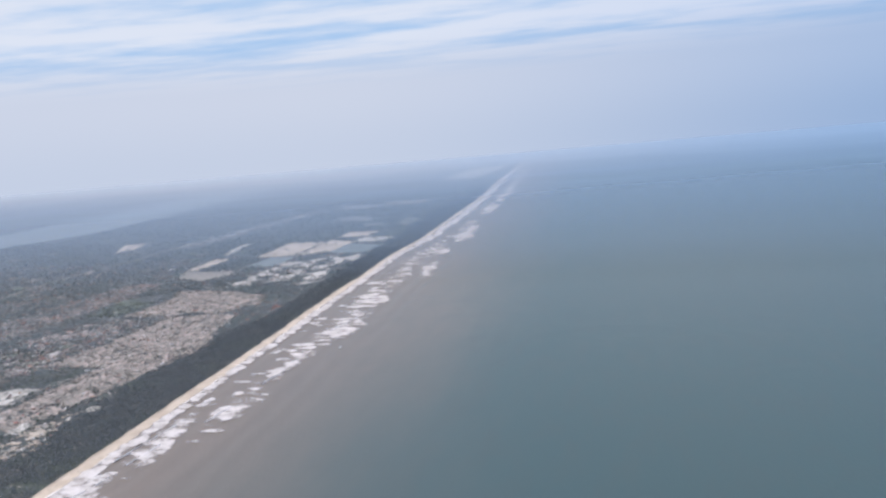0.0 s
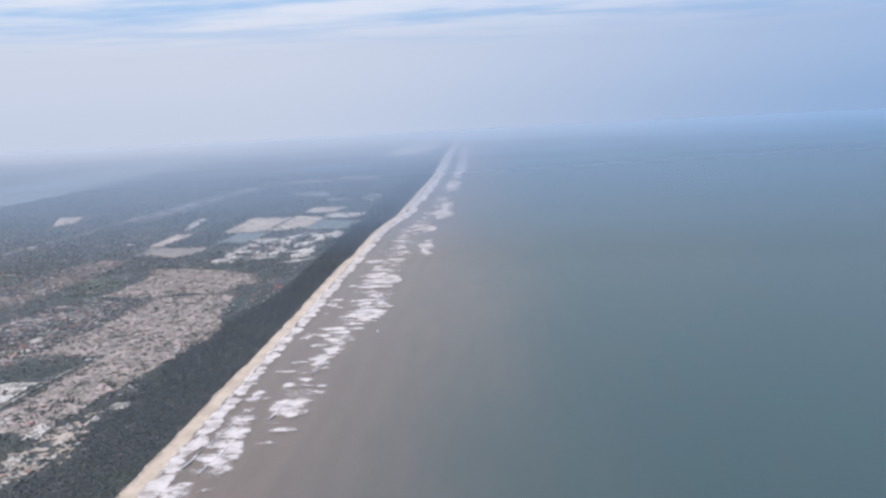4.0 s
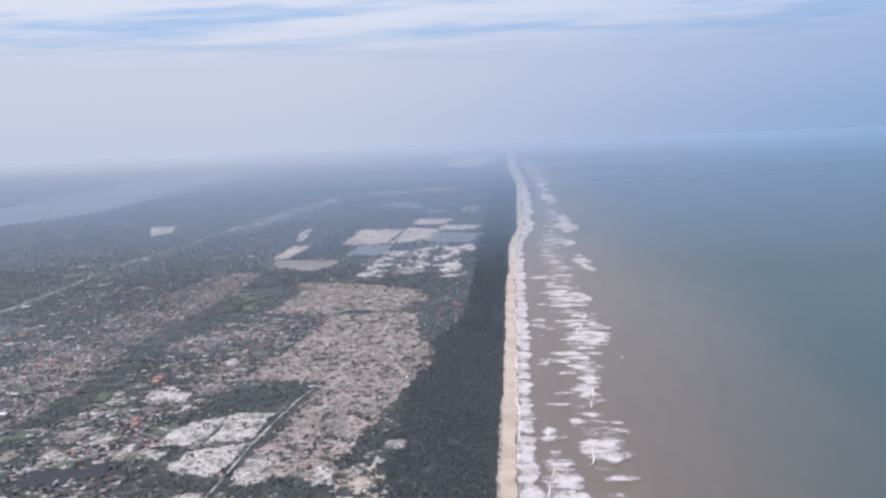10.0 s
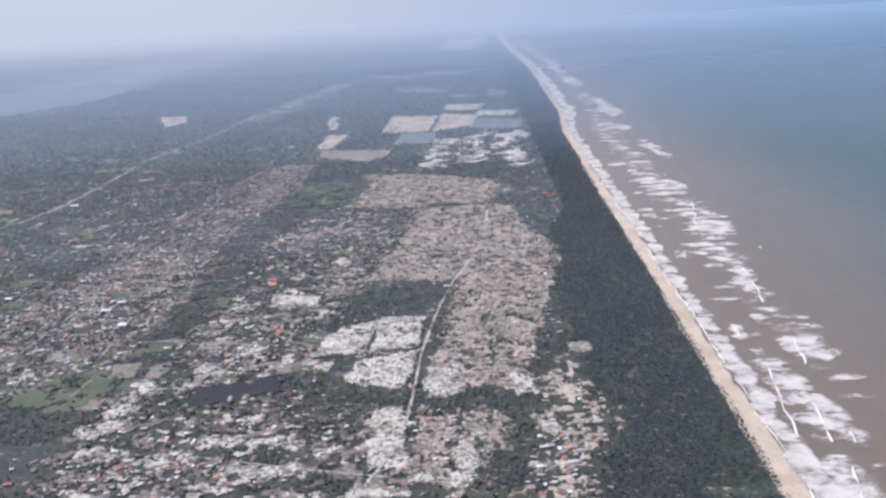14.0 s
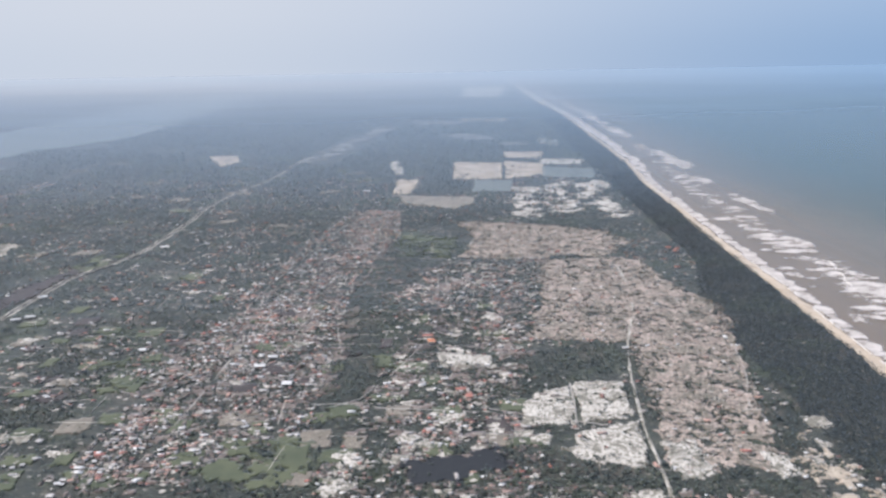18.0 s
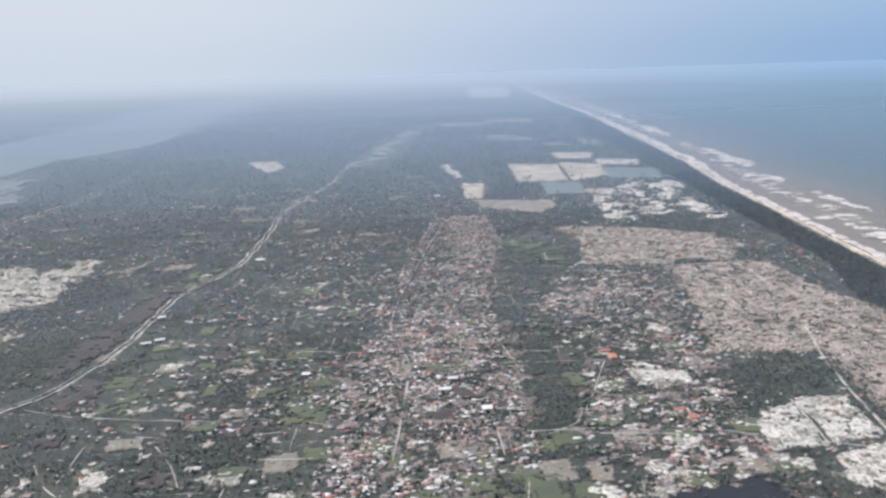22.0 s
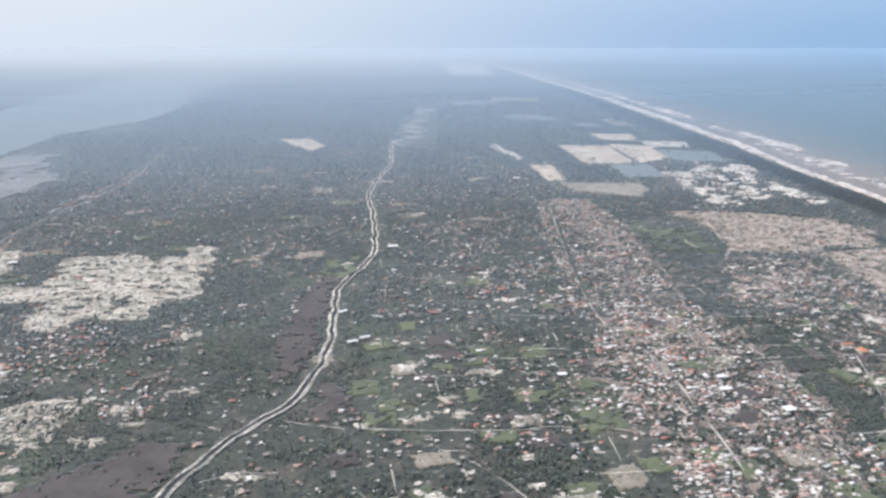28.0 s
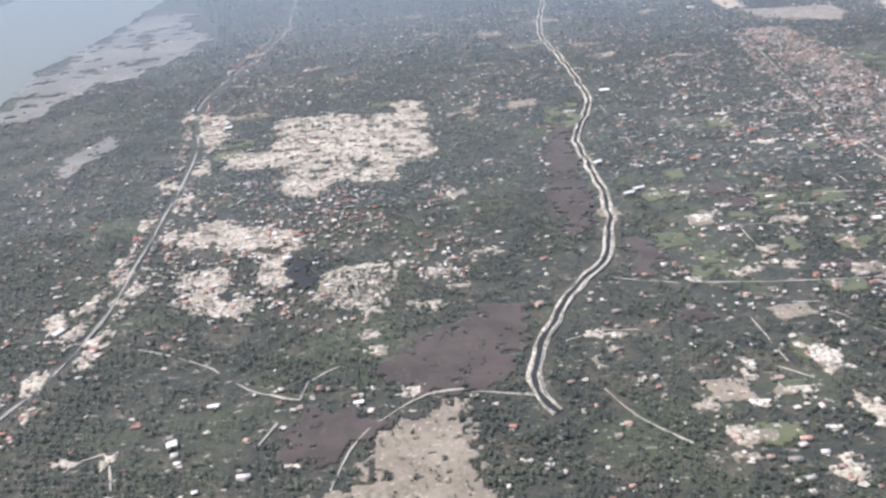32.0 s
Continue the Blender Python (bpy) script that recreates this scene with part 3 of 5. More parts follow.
for k in range(26):
    y = 520 + 17 * k + VERGE.uniform(-5, 5)
    x = float(np.interp(y, (536, 566, 616, 728, 852, 975), (-1316, -1304, -1296, -1298, -1305, -1332))) + VERGE.choice((-1, 1)) * VERGE.uniform(6, 13)
    SPOTS.append((x, y, VERGE.uniform(3, 7), VERGE.uniform(4, 9)))
for pts in PALE:
    ragged("sand_lot", pts, SHRUB_SAND if pts[0][0] < -1000 else PALE_SAND, 0.25, 6.0 if pts[0][0] < -1000 else 2.2, "bare patch of pale sand among the trees", "sand", 1.0, 0.37 if pts[0][0] < -1000 else 0.27)
for x, y, a, b in SPOTS:
    ragged("sand_lot", [(x + 1.15 * a * math.cos(t), y + 1.15 * b * math.sin(t)) for t in (0.3, 1.1, 2.0, 2.9, 3.6, 4.4, 5.2, 5.9)], SHRUB_SAND if x < -900 else PALE_SAND, 0.24, 4.5, "small broken patch of pale sand", "sand", 1.2, 0.36)
ragged("town_ground", TOWN, TOWN_SOIL, 0.16, 16.0, "trodden pinkish earth between the town's houses", "ground", 1.7, 0.52, False)
ragged("town_ground", EAST, TOWN_SOIL, 0.16, 14.0, "trodden sandy earth between houses and gardens", "ground", 1.7, 0.56, False)
ragged("town_ground", HAMLET, LOT_SAND, 0.17, 9.0, "yellowish sand between the shore hamlet's trees", "ground", 1.3, 0.60, False)
for pts in LOTS:
    ragged("sand_lot", pts, PALE_SAND if pts[0][1] > 3000 else LOT_SAND, 0.25, 2.2, "cleared plot of cream sandy soil in rows", "sand", 2.4, 0.2)
for pts in BANDS:
    ragged("sand_lot", pts, PALE_SAND, 0.25, 3.0, "long strip of white sand", "sand", 3.0, 0.25)
for pts in STUBBLE:
    ragged("stubble_field", pts, TAN_SOIL, 0.25, 2.2, "pale tan stubble field", "field", 3.0)
for pts in FLECKED:
    ragged("sand_lot", pts, YARD, 0.25, 8.0, "broken patches of white sand among shrubs", "sand", 2.6, 0.48)
for pts in FLOODED:
    ragged("water_pond", pts, LAGOON, 0.3, 2.2, "flooded fish pond with pale teal water", "pond", 3.0)
for pts in PINK:
    ragged("bare_plot", pts, PINK_SOIL, 0.22, 4.0, "pinkish bare soil dotted with low shrubs", "bare ground", 0.72, 0.39)
for pts in BROWN:
    ragged("peat_field", pts, BROWN_SOIL, 0.24, 6.0, "flat dark brown field of bare peat", "field", 1.2, 0.25)
for pts in TAN:
    ragged("stubble_field", pts, TAN_SOIL, 0.3, 6.5, "tan stubble field with pale sandy flecks", "field", 1.1, 0.24)
for pts in GREEN:
    ragged("meadow", pts, GRASS, 0.26, 5.0, "open grass field with yellowish green turf", "meadow", 1.4, 0.42)
# walled gardens and small fields, roughly squared up with the lanes
plots = np.random.default_rng(41)
GARDENS = []
while len(GARDENS) < 90:
    x, y, a, b, q = plots.uniform(-1010, -600), plots.uniform(478, 760), plots.uniform(4, 10), plots.uniform(4, 9), math.radians(plots.normal(4, 5))
    if y > 560 and plots.random() < (y - 560) / 260:
        continue
    if any(math.hypot(x - u, y - v) < 15 for u, v, _ in GARDENS):
        continue
    c, s_ = math.cos(q), math.sin(q)
    GARDENS.append((x, y, [(x + c * i * a - s_ * j * b, y + s_ * i * a + c * j * b) for i, j in ((-1, -1), (1, -1), (1, 1), (-1, 1))]))
for k, (x, y, pts) in enumerate(GARDENS):
    kind = plots.choice(3, p=(0.56, 0.26, 0.18))
    mat, text = ((GRASS, "small garden of yellowish green grass"), (TAN_SOIL, "small tan field of dry stubble"), (BROWN_SOIL, "small dug plot of dark soil"))[kind]
    ragged("garden_plot", pts, mat, 0.23, 1.6, text, "garden", 1.1, 0.26)
for k in range(46):
    x, y, a, b, q = plots.uniform(-1330, -790), plots.uniform(820, 1560), plots.uniform(8, 24), plots.uniform(4, 11), math.radians(plots.normal(3, 9))
    c, s_ = math.cos(q), math.sin(q)
    mat, text = ((GRASS, "grassy clearing among the woods"), (TAN_SOIL, "pale stubble clearing among the woods"))[int(plots.random() < 0.45)]
    ragged("clearing", [(x + c * i * a - s_ * j * b, y + s_ * i * a + c * j * b) for i, j in ((-1, -0.8), (0.2, -1), (1, -0.6), (0.8, 1), (-0.6, 0.9))], mat, 0.24, 4.0, text, "field", 1.8, 0.34)
# far pale plots, in the marsh tone to keep their contrast low
for pts in FAR_PLOTS:
    ragged("far_plot", pts, MARSH, 0.25, 12.0, "dull pale patch of open ground among the far woods", "field", 4.0, 0.36)
for pts in PONDS:
    ragged("water_pond", pts, DARK_WATER, 0.34, 5.0, "still dark pond between the trees", "pond", 1.2)

# ---- roads and the canal ----
CANAL = [(-925, 1560), (-936, 1480), (-942, 1340), (-974, 1160), (-972, 1040), (-971, 964), (-977, 888), (-1002, 810), (-1004, 734), (-1008, 686), (-1022, 632), (-1050, 596), (-1068, 562), (-1077, 540), (-1077, 520), (-1072, 508)]
CANAL = [(p.x + 3.0 * (float(lattice(p.x, p.y, 13.0, 61)) - 0.5), p.y) for p in smooth_line(CANAL, 6.0)]
canal = tagged(new("canal"), "narrow dark canal between two pale sandy banks", "canal", kind="structure")
ribbon("canal_water", CANAL, [(-1.4, 0.3), (0, 0.32), (1.4, 0.3)], DARK_WATER, "dark still canal water", "", canal)
for k, s in enumerate((-1, 1)):
    ribbon("bank", CANAL, [(s * o, h) for o, h in ((1.1, 0.2), (1.5, 0.6), (1.9, 0.8), (2.6, 0.4), (3.1, 0.0))][::s], BANK_SAND, "raised bank of pale dug sand", "", canal, 0.9, 2.0, 4 + k)
TRACK = [(-2.9, 0.2), (-1.6, 0.42), (1.6, 0.42), (2.9, 0.2)]
LANE = [(-0.48, 0.2), (-0.22, 0.34), (0.22, 0.34), (0.48, 0.2)]
WEST_ROAD = [(-1330, 505), (-1316, 536), (-1304, 566), (-1296, 616), (-1297, 662), (-1298, 728), (-1305, 852), (-1332, 975), (-1316, 1110), (-1291, 1260), (-1298, 1400), (-1310, 1560)]
EAST_ROAD = [(-494, 842), (-500, 748), (-526, 640), (-538, 546), (-540, 492), (-545, 440), (-560, 400)]
TOWN_ROAD = [(-770, 1060), (-812, 760), (-797, 660), (-798, 602), (-800, 552), (-806, 500)]
LANES = [
    [(-690, 560), (-640, 556), (-606, 553)],
    [(-682, 604), (-650, 601), (-636, 602)],
    [(-628, 560), (-590, 548), (-538, 534)],
    [(-575, 542), (-573, 566), (-572, 592)],
    [(-720, 560), (-700, 572), (-694, 590)],
    [(-960, 700), (-930, 690), (-890, 700)],
    [(-905, 740), (-870, 742), (-830, 736)],
    [(-988, 545), (-976, 528), (-962, 515)],
    [(-930, 560), (-915, 540), (-905, 520)],
    [(-1050, 520), (-1040, 500), (-1024, 484)],
    [(-744, 754), (-730, 674), (-722, 640)],
    [(-900, 586), (-884, 588), (-850, 582), (-822, 574)],
    [(-798, 654), (-740, 656), (-664, 654), (-620, 648)],
    [(-664, 662), (-682, 612), (-692, 580), (-660, 576)],
    [(-1026, 608), (-994, 598), (-940, 590), (-890, 586)],
    [(-1304, 590), (-1274, 582), (-1250, 572)],
    [(-1196, 536), (-1182, 530), (-1180, 542), (-1166, 552)],
    [(-1140, 528), (-1116, 528), (-1080, 520)],
    [(-452, 646), (-460, 602), (-470, 572), (-476, 540)],
    [(-638, 434), (-578, 422), (-520, 412), (-505, 405)],
    [(-1060, 556), (-1040, 562), (-1024, 560)],
    [(-1250, 572), (-1227, 559), (-1206, 540), (-1196, 536)],
    [(-1164, 476), (-1158, 496), (-1151, 508), (-1140, 518), (-1125, 527), (-1110, 528)],
    [(-1274, 499), (-1260, 507), (-1250, 486)],
    [(-1196, 504), (-1190, 517)],
]
ribbon("road", WEST_ROAD, [(o * 0.34, h) for o, h in TRACK], ROAD_GREY, "long grey road with sandy verges", "road", wander=0.45, pinch=15.0)
ribbon("road", EAST_ROAD, [(o * 0.36, h) for o, h in TRACK], BANK_SAND, "pale dusty dirt road", "road", wander=0.5, pinch=14.0)
ribbon("road", TOWN_ROAD, [(o * 0.2, h) for o, h in TRACK], ROAD_DUST, "pale dusty town street", "road", wander=0.5, pinch=16.0)
for k, pts in enumerate(LANES):
    ribbon("lane", pts, LANE, ROAD_DUST, "narrow pale dirt lane", "lane", wander=0.4, seed=k, pinch=11.0)

way_of = np.random.default_rng(19)
PATHS = []
for k in range(80):
    x, y, ln = way_of.uniform(-985, -625), way_of.uniform(490, 900), way_of.uniform(14, 46)
    slant = way_of.normal(0.0, 0.08) * ln
    PATHS.append([(x, y), (x + 0.5 * ln, y + 0.4 * slant), (x + ln, y + slant)] if way_of.random() < 0.65 else [(x, y), (x + 0.4 * slant, y + 0.5 * ln), (x + slant, y + ln)])
    ribbon("footpath", PATHS[-1], [(0.62 * o, h) for o, h in LANE], YARD, "narrow trodden path of pale sand", "path", wander=0.25, seed=k, pinch=9.0)

# ---- where houses and trees stand ----
WEST = [(-1000, 480), (-980, 700), (-960, 1000), (-795, 1050), (-812, 760), (-830, 480)]
GROVES = [
    [(-714, 936), (-640, 932), (-660, 846), (-700, 790), (-712, 720), (-698, 682), (-694, 618), (-708, 560), (-724, 560), (-730, 700), (-736, 800)],
    [(-512, 380), (-508, 415), (-486, 462), (-480, 490), (-470, 470), (-484, 410), (-490, 380)],
    [(-691, 1560), (-660, 1560), (-660, 1304), (-629, 1290), (-640, 1190), (-703, 1198)],
    [(-602, 606), (-540, 600), (-532, 650), (-600, 640)],
    [(-542, 488), (-488, 486), (-488, 478), (-542, 480)],
    [(-525, 644), (-517, 644), (-526, 540), (-535, 540)],
    [(-752, 518), (-734, 520), (-730, 504), (-750, 502)],
    [(-1160, 640), (-1090, 600), (-1120, 580), (-1190, 600)],
    [(-1086, 720), (-1050, 760), (-1040, 680), (-1070, 660)],
]
FOREST = [(COAST - 1, 270), (COAST - 1, 1250), (-359, 1450), (-357, 2200), (-384, 3000), (-432, 3000), (-426, 1800), (-418, 850), (-450, 735), (-448, 630), (-446, 555), (-447, 509), (-430, 470), (-430, 455), (-446, 425), (-452, 400), (-456, 360), (-515, 335), (-515, 270)]


def scatter(x0, x1, y0, y1, step):
    """Places on a shaken grid."""
    x, y = np.meshgrid(np.arange(x0, x1, step), np.arange(y0, y1, step))
    x, y = x.ravel() + rng.uniform(-0.5, 0.5, x.size) * step, y.ravel() + rng.uniform(-0.5, 0.5, y.size) * step
    return x, y


def any_of(x, y, polys):
    res = np.zeros(len(x), bool)
    for p in polys:
        res |= inside(x, y, p)
    return res


def on_way(x, y, extra=0.0):
    res = near_line(x, y, CANAL, 4.3 + extra) | near_line(x, y, WEST_ROAD, 3.0 + extra) | near_line(x, y, EAST_ROAD, 0.3 + 0.7 * extra) | near_line(x, y, TOWN_ROAD, 0.7 + extra)
    for p in LANES + PATHS:
        res |= near_line(x, y, p, 0.6 + 0.7 * extra)
    return res


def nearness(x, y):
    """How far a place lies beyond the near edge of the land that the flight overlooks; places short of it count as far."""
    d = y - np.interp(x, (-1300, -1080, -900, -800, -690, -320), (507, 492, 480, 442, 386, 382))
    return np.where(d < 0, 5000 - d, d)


# ---- houses ----
def house_meshes(w, d, h, rise, kind):
    """Arrays for walls and roof of a house, and boxes for its door and windows."""
    a, b = w / 2, d / 2
    o = 0.18
    wall_v = [(-a, -b, 0), (a, -b, 0), (a, b, 0), (-a, b, 0), (-a, -b, h), (a, -b, h), (a, b, h), (-a, b, h)]
    wall_f = [(0, 1, 5, 4), (1, 2, 6, 5), (2, 3, 7, 6), (3, 0, 4, 7)]
    A, B = a + o, b + o
    low = h - 0.06
    if kind == "gable":
        wall_v += [(-a, 0, h + rise * 0.95), (a, 0, h + rise * 0.95)]
        wall_f += [(4, 8, 8, 7), (5, 6, 9, 9)]
        ridge = [(-A, 0, h + rise), (A, 0, h + rise)]
    elif kind == "hip":
        ridge = [(-a * 0.45, 0, h + rise), (a * 0.45, 0, h + rise)]
    else:
        ridge = [(-A, B, h + rise * 0.6), (A, B, h + rise * 0.6)]
    roof = bmesh.new()
    if kind == "shed":
        c = [(-A, -B, low), (A, -B, low), (A, B, low + rise * 0.6), (-A, B, low + rise * 0.6)]
        t = [roof.verts.new((x, y, z + 0.08)) for x, y, z in c]
        u = [roof.verts.new(p) for p in c]
        roof.faces.new(t)
        roof.faces.new(u[::-1])
        for i in range(4):
            roof.faces.new((u[i], u[(i + 1) % 4], t[(i + 1) % 4], t[i]))
    else:
        c = [(-A, -B, low), (A, -B, low), (A, B, low), (-A, B, low)]
        t = [roof.verts.new((x, y, z + 0.07)) for x, y, z in c]
        u = [roof.verts.new(p) for p in c]
        r = [roof.verts.new((x, y, z + 0.05)) for x, y, z in ridge]
        roof.faces.new((t[0], t[1], r[1], r[0]))
        roof.faces.new((t[2], t[3], r[0], r[1]))
        roof.faces.new((t[1], t[2], r[1]))
        roof.faces.new((t[3], t[0], r[0]))
        for i in range(4):
            roof.faces.new((u[i], u[(i + 1) % 4], t[(i + 1) % 4], t[i]))
        roof.faces.new(u[::-1])
    walls = bmesh.new()
    vs = [walls.verts.new(p) for p in wall_v]
    for f in wall_f:
        walls.faces.new([vs[i] for i in dict.fromkeys(f)])
    return walls, roof


def box(x0, x1, y0, y1, z0, z1):
    bm = bmesh.new()
    bmesh.ops.create_cube(bm, size=1)
    for v in bm.verts:
        v.co = ((x0 + x1) / 2 + v.co.x * (x1 - x0), (y0 + y1) / 2 + v.co.y * (y1 - y0), (z0 + z1) / 2 + v.co.z * (z1 - z0))
    return bm


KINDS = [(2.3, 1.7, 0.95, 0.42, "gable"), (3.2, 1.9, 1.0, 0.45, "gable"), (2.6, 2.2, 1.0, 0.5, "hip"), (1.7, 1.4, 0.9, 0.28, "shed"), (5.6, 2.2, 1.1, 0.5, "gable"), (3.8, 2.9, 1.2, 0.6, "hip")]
HOUSE_LABELS = ["small gabled house with weathered sheet metal roof", "long low house under a stained gable roof", "square house with a four-sided hipped roof",
                "small shed with a single sloping sheet roof", "long barrack-like hall with weathered gable roof", "large villa with hipped roof and pale walls"]
protos = []
for (w_, d_, h_, r_, kind), text in zip(KINDS, HOUSE_LABELS):
    root = tagged(new("shed" if kind == "shed" else "house"), text, "shed" if kind == "shed" else "house", "houses of the town")
    walls, roof = house_meshes(w_, d_, h_, r_, kind)
    part("wall", walls, WALL, root)
    part("roof", roof, ROOF, root)
    part("door", box(-0.2, 0.2, -d_ / 2 - 0.04, -d_ / 2 + 0.02, 0.02, 0.85), JOINERY, root, "dark wooden door")
    for x in (-0.3 * w_, 0.3 * w_):
        part("window", box(x - 0.22, x + 0.22, -d_ / 2 - 0.04, -d_ / 2 + 0.02, 0.42, 0.82), JOINERY, root, "dark shuttered window")
    protos.append(root)

hx, hy = scatter(-1500, -402, 366, 1330, 2.85)
p = np.where(hy > 640, 0.055, 0.05)
p[inside(hx, hy, WEST)] = 0.09
p[inside(hx, hy, EAST)] = 0.17
p[inside(hx, hy, [(-920, 560), (-915, 700), (-900, 990), (-770, 990), (-826, 704), (-838, 560)])] = 0.14
p[inside(hx, hy, TOWN)] = 0.42
p[inside(hx, hy, HAMLET)] = 0.13
p[any_of(hx, hy, PINK)] = 0.03
p[near_line(hx, hy, WEST_ROAD, 11.0)] = 0.5
p[near_line(hx, hy, TOWN_ROAD, 14.0)] = 0.52
p[inside(hx, hy, [(-1290, 560), (-1100, 600), (-1100, 780), (-1290, 780)])] = 0.2
p[(hx < -840) & (hy < 590)] *= 0.6
p *= np.clip((hy - 360) / 30, 0, 1)
rows_ = 0.55 * lattice(hx, hy, 38.0, 11) + 0.45 * lattice(hx, 2.4 * hy, 16.0, 12)
p *= np.where(inside(hx, hy, TOWN), np.clip(3.4 * rows_ - 0.6, 0.12, 1.7), np.clip(4.2 * rows_ - 1.1, 0.08, 2.2))
p[any_of(hx, hy, BROWN + TAN + GREEN + PONDS + LOTS + STUBBLE + FLOODED + GROVES) | inside(hx, hy, FOREST) | on_way(hx, hy, 2.0)] = 0
p[any_of(hx, hy, PALE)] *= 0.5
p[(hx < -1340) & (hy > 840)] *= 0.3
keep = rng.random(len(hx)) < p
hx, hy = hx[keep], hy[keep]
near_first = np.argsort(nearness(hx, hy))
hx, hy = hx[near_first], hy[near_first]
which = rng.choice(6, len(hx), p=[0.26, 0.34, 0.12, 0.12, 0.11, 0.05])
turn = np.where(rng.random(len(hx)) < 0.88, 0, 90) + rng.normal(0, 6, len(hx)) + 4
single = 300
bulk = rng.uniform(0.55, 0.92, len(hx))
used = set()
for x, y, k, a, s in zip(hx[:single], hy[:single], which[:single], turn[:single], bulk[:single]):
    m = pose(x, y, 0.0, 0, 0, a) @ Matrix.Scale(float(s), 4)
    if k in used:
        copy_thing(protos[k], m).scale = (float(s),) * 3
    else:
        protos[k].matrix_basis = m
        used.add(k)
for k in range(6):
    if k not in used:
        protos[k].matrix_basis = pose(-800 + 12 * k, 505, 0)


def template(bm):
    bmesh.ops.triangulate(bm, faces=bm.faces[:])
    bm.verts.index_update()
    v = np.array([q.co[:] for q in bm.verts])
    f = np.array([[q.index for q in g.verts] for g in bm.faces])
    bm.free()
    return v, f


def spread(name, forms, x, y, z, size, turns, which_one, mat, label, category, tall=None):
    """Many alike things too far or too many to count, joined into one mesh."""
    vs, fs, base = [], [], 0
    tall = size if tall is None else tall
    for k, (v, f) in enumerate(forms):
        sel = which_one == k
        n = int(sel.sum())
        if not n:
            continue
        c, s = np.cos(turns[sel])[:, None], np.sin(turns[sel])[:, None]
        sx, sz = size[sel][:, None], tall[sel][:, None]
        out = np.stack(((v[:, 0] * c - v[:, 1] * s) * sx + x[sel][:, None], (v[:, 0] * s + v[:, 1] * c) * sx + y[sel][:, None], v[:, 2] * sz + z[sel][:, None]), -1)
        vs.append(out.reshape(-1, 3))
        fs.append((f[None] + (np.arange(n) * len(v))[:, None, None]).reshape(-1, f.shape[1]) + base)
        base += n * len(v)
    return tagged(from_arrays(name, np.concatenate(vs), np.concatenate(fs), mat), label, category, kind="stuff")


rest = slice(single, None)
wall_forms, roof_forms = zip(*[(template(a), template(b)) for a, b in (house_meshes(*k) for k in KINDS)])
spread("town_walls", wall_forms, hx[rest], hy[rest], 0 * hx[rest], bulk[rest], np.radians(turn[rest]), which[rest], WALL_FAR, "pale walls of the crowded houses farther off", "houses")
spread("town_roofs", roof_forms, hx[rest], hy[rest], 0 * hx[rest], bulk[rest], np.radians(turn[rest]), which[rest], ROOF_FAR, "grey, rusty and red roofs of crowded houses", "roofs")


# ---- single large buildings and a boat ----
def plain_paint(name, colour):
    m, n, b = material(name, 0.7)
    p = place_of(n)
    paint(n, b, n.mix(n.math("MULTIPLY", n.mapped(n.noise(p, 0.8, 4.0), 0.4, 0.75), 0.5), colour, [0.55 * v for v in colour]), n.noise(p, 5.0), 0.2, 0.03)
    return m


WHITE_ROOF, ORANGE_ROOF, RED_ROOF, CREAM = (plain_paint(*a) for a in (("white_sheet_roof", (0.62, 0.61, 0.59)), ("orange_tile_roof", (0.46, 0.20, 0.11)), ("faded_red_roof", (0.36, 0.155, 0.12)), ("cream_plaster", (0.50, 0.46, 0.40))))
HALLS = [(-955, 920, 9, 5, 4, 10), (-661, 657, 5, 6, 9, 20), (-873, 795, 6, 3.2, 3, 5), (-886, 789, 4, 3, 8, 5), (-932, 752, 5, 3, 5, 5), (-635, 573, 4, 5, 6, 5), (-664, 668, 7, 3.2, 3, 5),
         (-777, 1215, 9, 5, 0, 4), (-773, 617, 7, 3.4, 4, 4), (-749, 591, 6, 5, 4, 4), (-768, 632, 6, 3, 0, 4), (-640, 582, 6, 3, 4, 5), (-428, 886, 4, 3, 3, 5), (-424, 894, 4, 3, 9, 5), (-431, 899, 5, 3, 2, 5),
         (-1290, 905, 7, 4, 20, 4), (-1316, 600, 6, 3, 60, 4), (-998, 760, 6, 3, 30, 4), (-990, 706, 7, 2.6, 15, 4), (-982, 712, 7, 2.6, 15, 4), (-863, 645, 5, 3.4, 0, 4), (-1232, 508, 4, 3, 20, 4)]
for x, y, w_, d_, a, tone in HALLS:
    roof_mat, text = {10: (WHITE_ROOF, "large hall with a bright white roof"), 20: (ORANGE_ROOF, "tall building under an orange tiled roof"), 5: (RED_ROOF, "building with a faded red roof")}.get(tone, (WHITE_ROOF, "long hall with a pale sheet roof"))
    hall = tagged(new("hall"), text, "building", "large buildings in the town")
    walls, roof = house_meshes(w_, d_, 2.2 if tone == 20 else 1.5, 0.7, "hip" if tone == 20 else "gable")
    part("wall", walls, CREAM, hall)
    part("roof", roof, roof_mat, hall)
    part("door", box(-0.4, 0.4, -d_ / 2 - 0.05, -d_ / 2 + 0.02, 0.02, 1.0), JOINERY, hall, "wide dark doorway")
    for k in range(4):
        x_ = (-0.36 + 0.24 * k) * w_
        if abs(x_) > 0.75:
            part("window", box(x_ - 0.25, x_ + 0.25, -d_ / 2 - 0.04, -d_ / 2 + 0.02, 0.55, 1.05), JOINERY, hall)
    hall.matrix_basis = pose(x, y, 0.2, 0, 0, a)

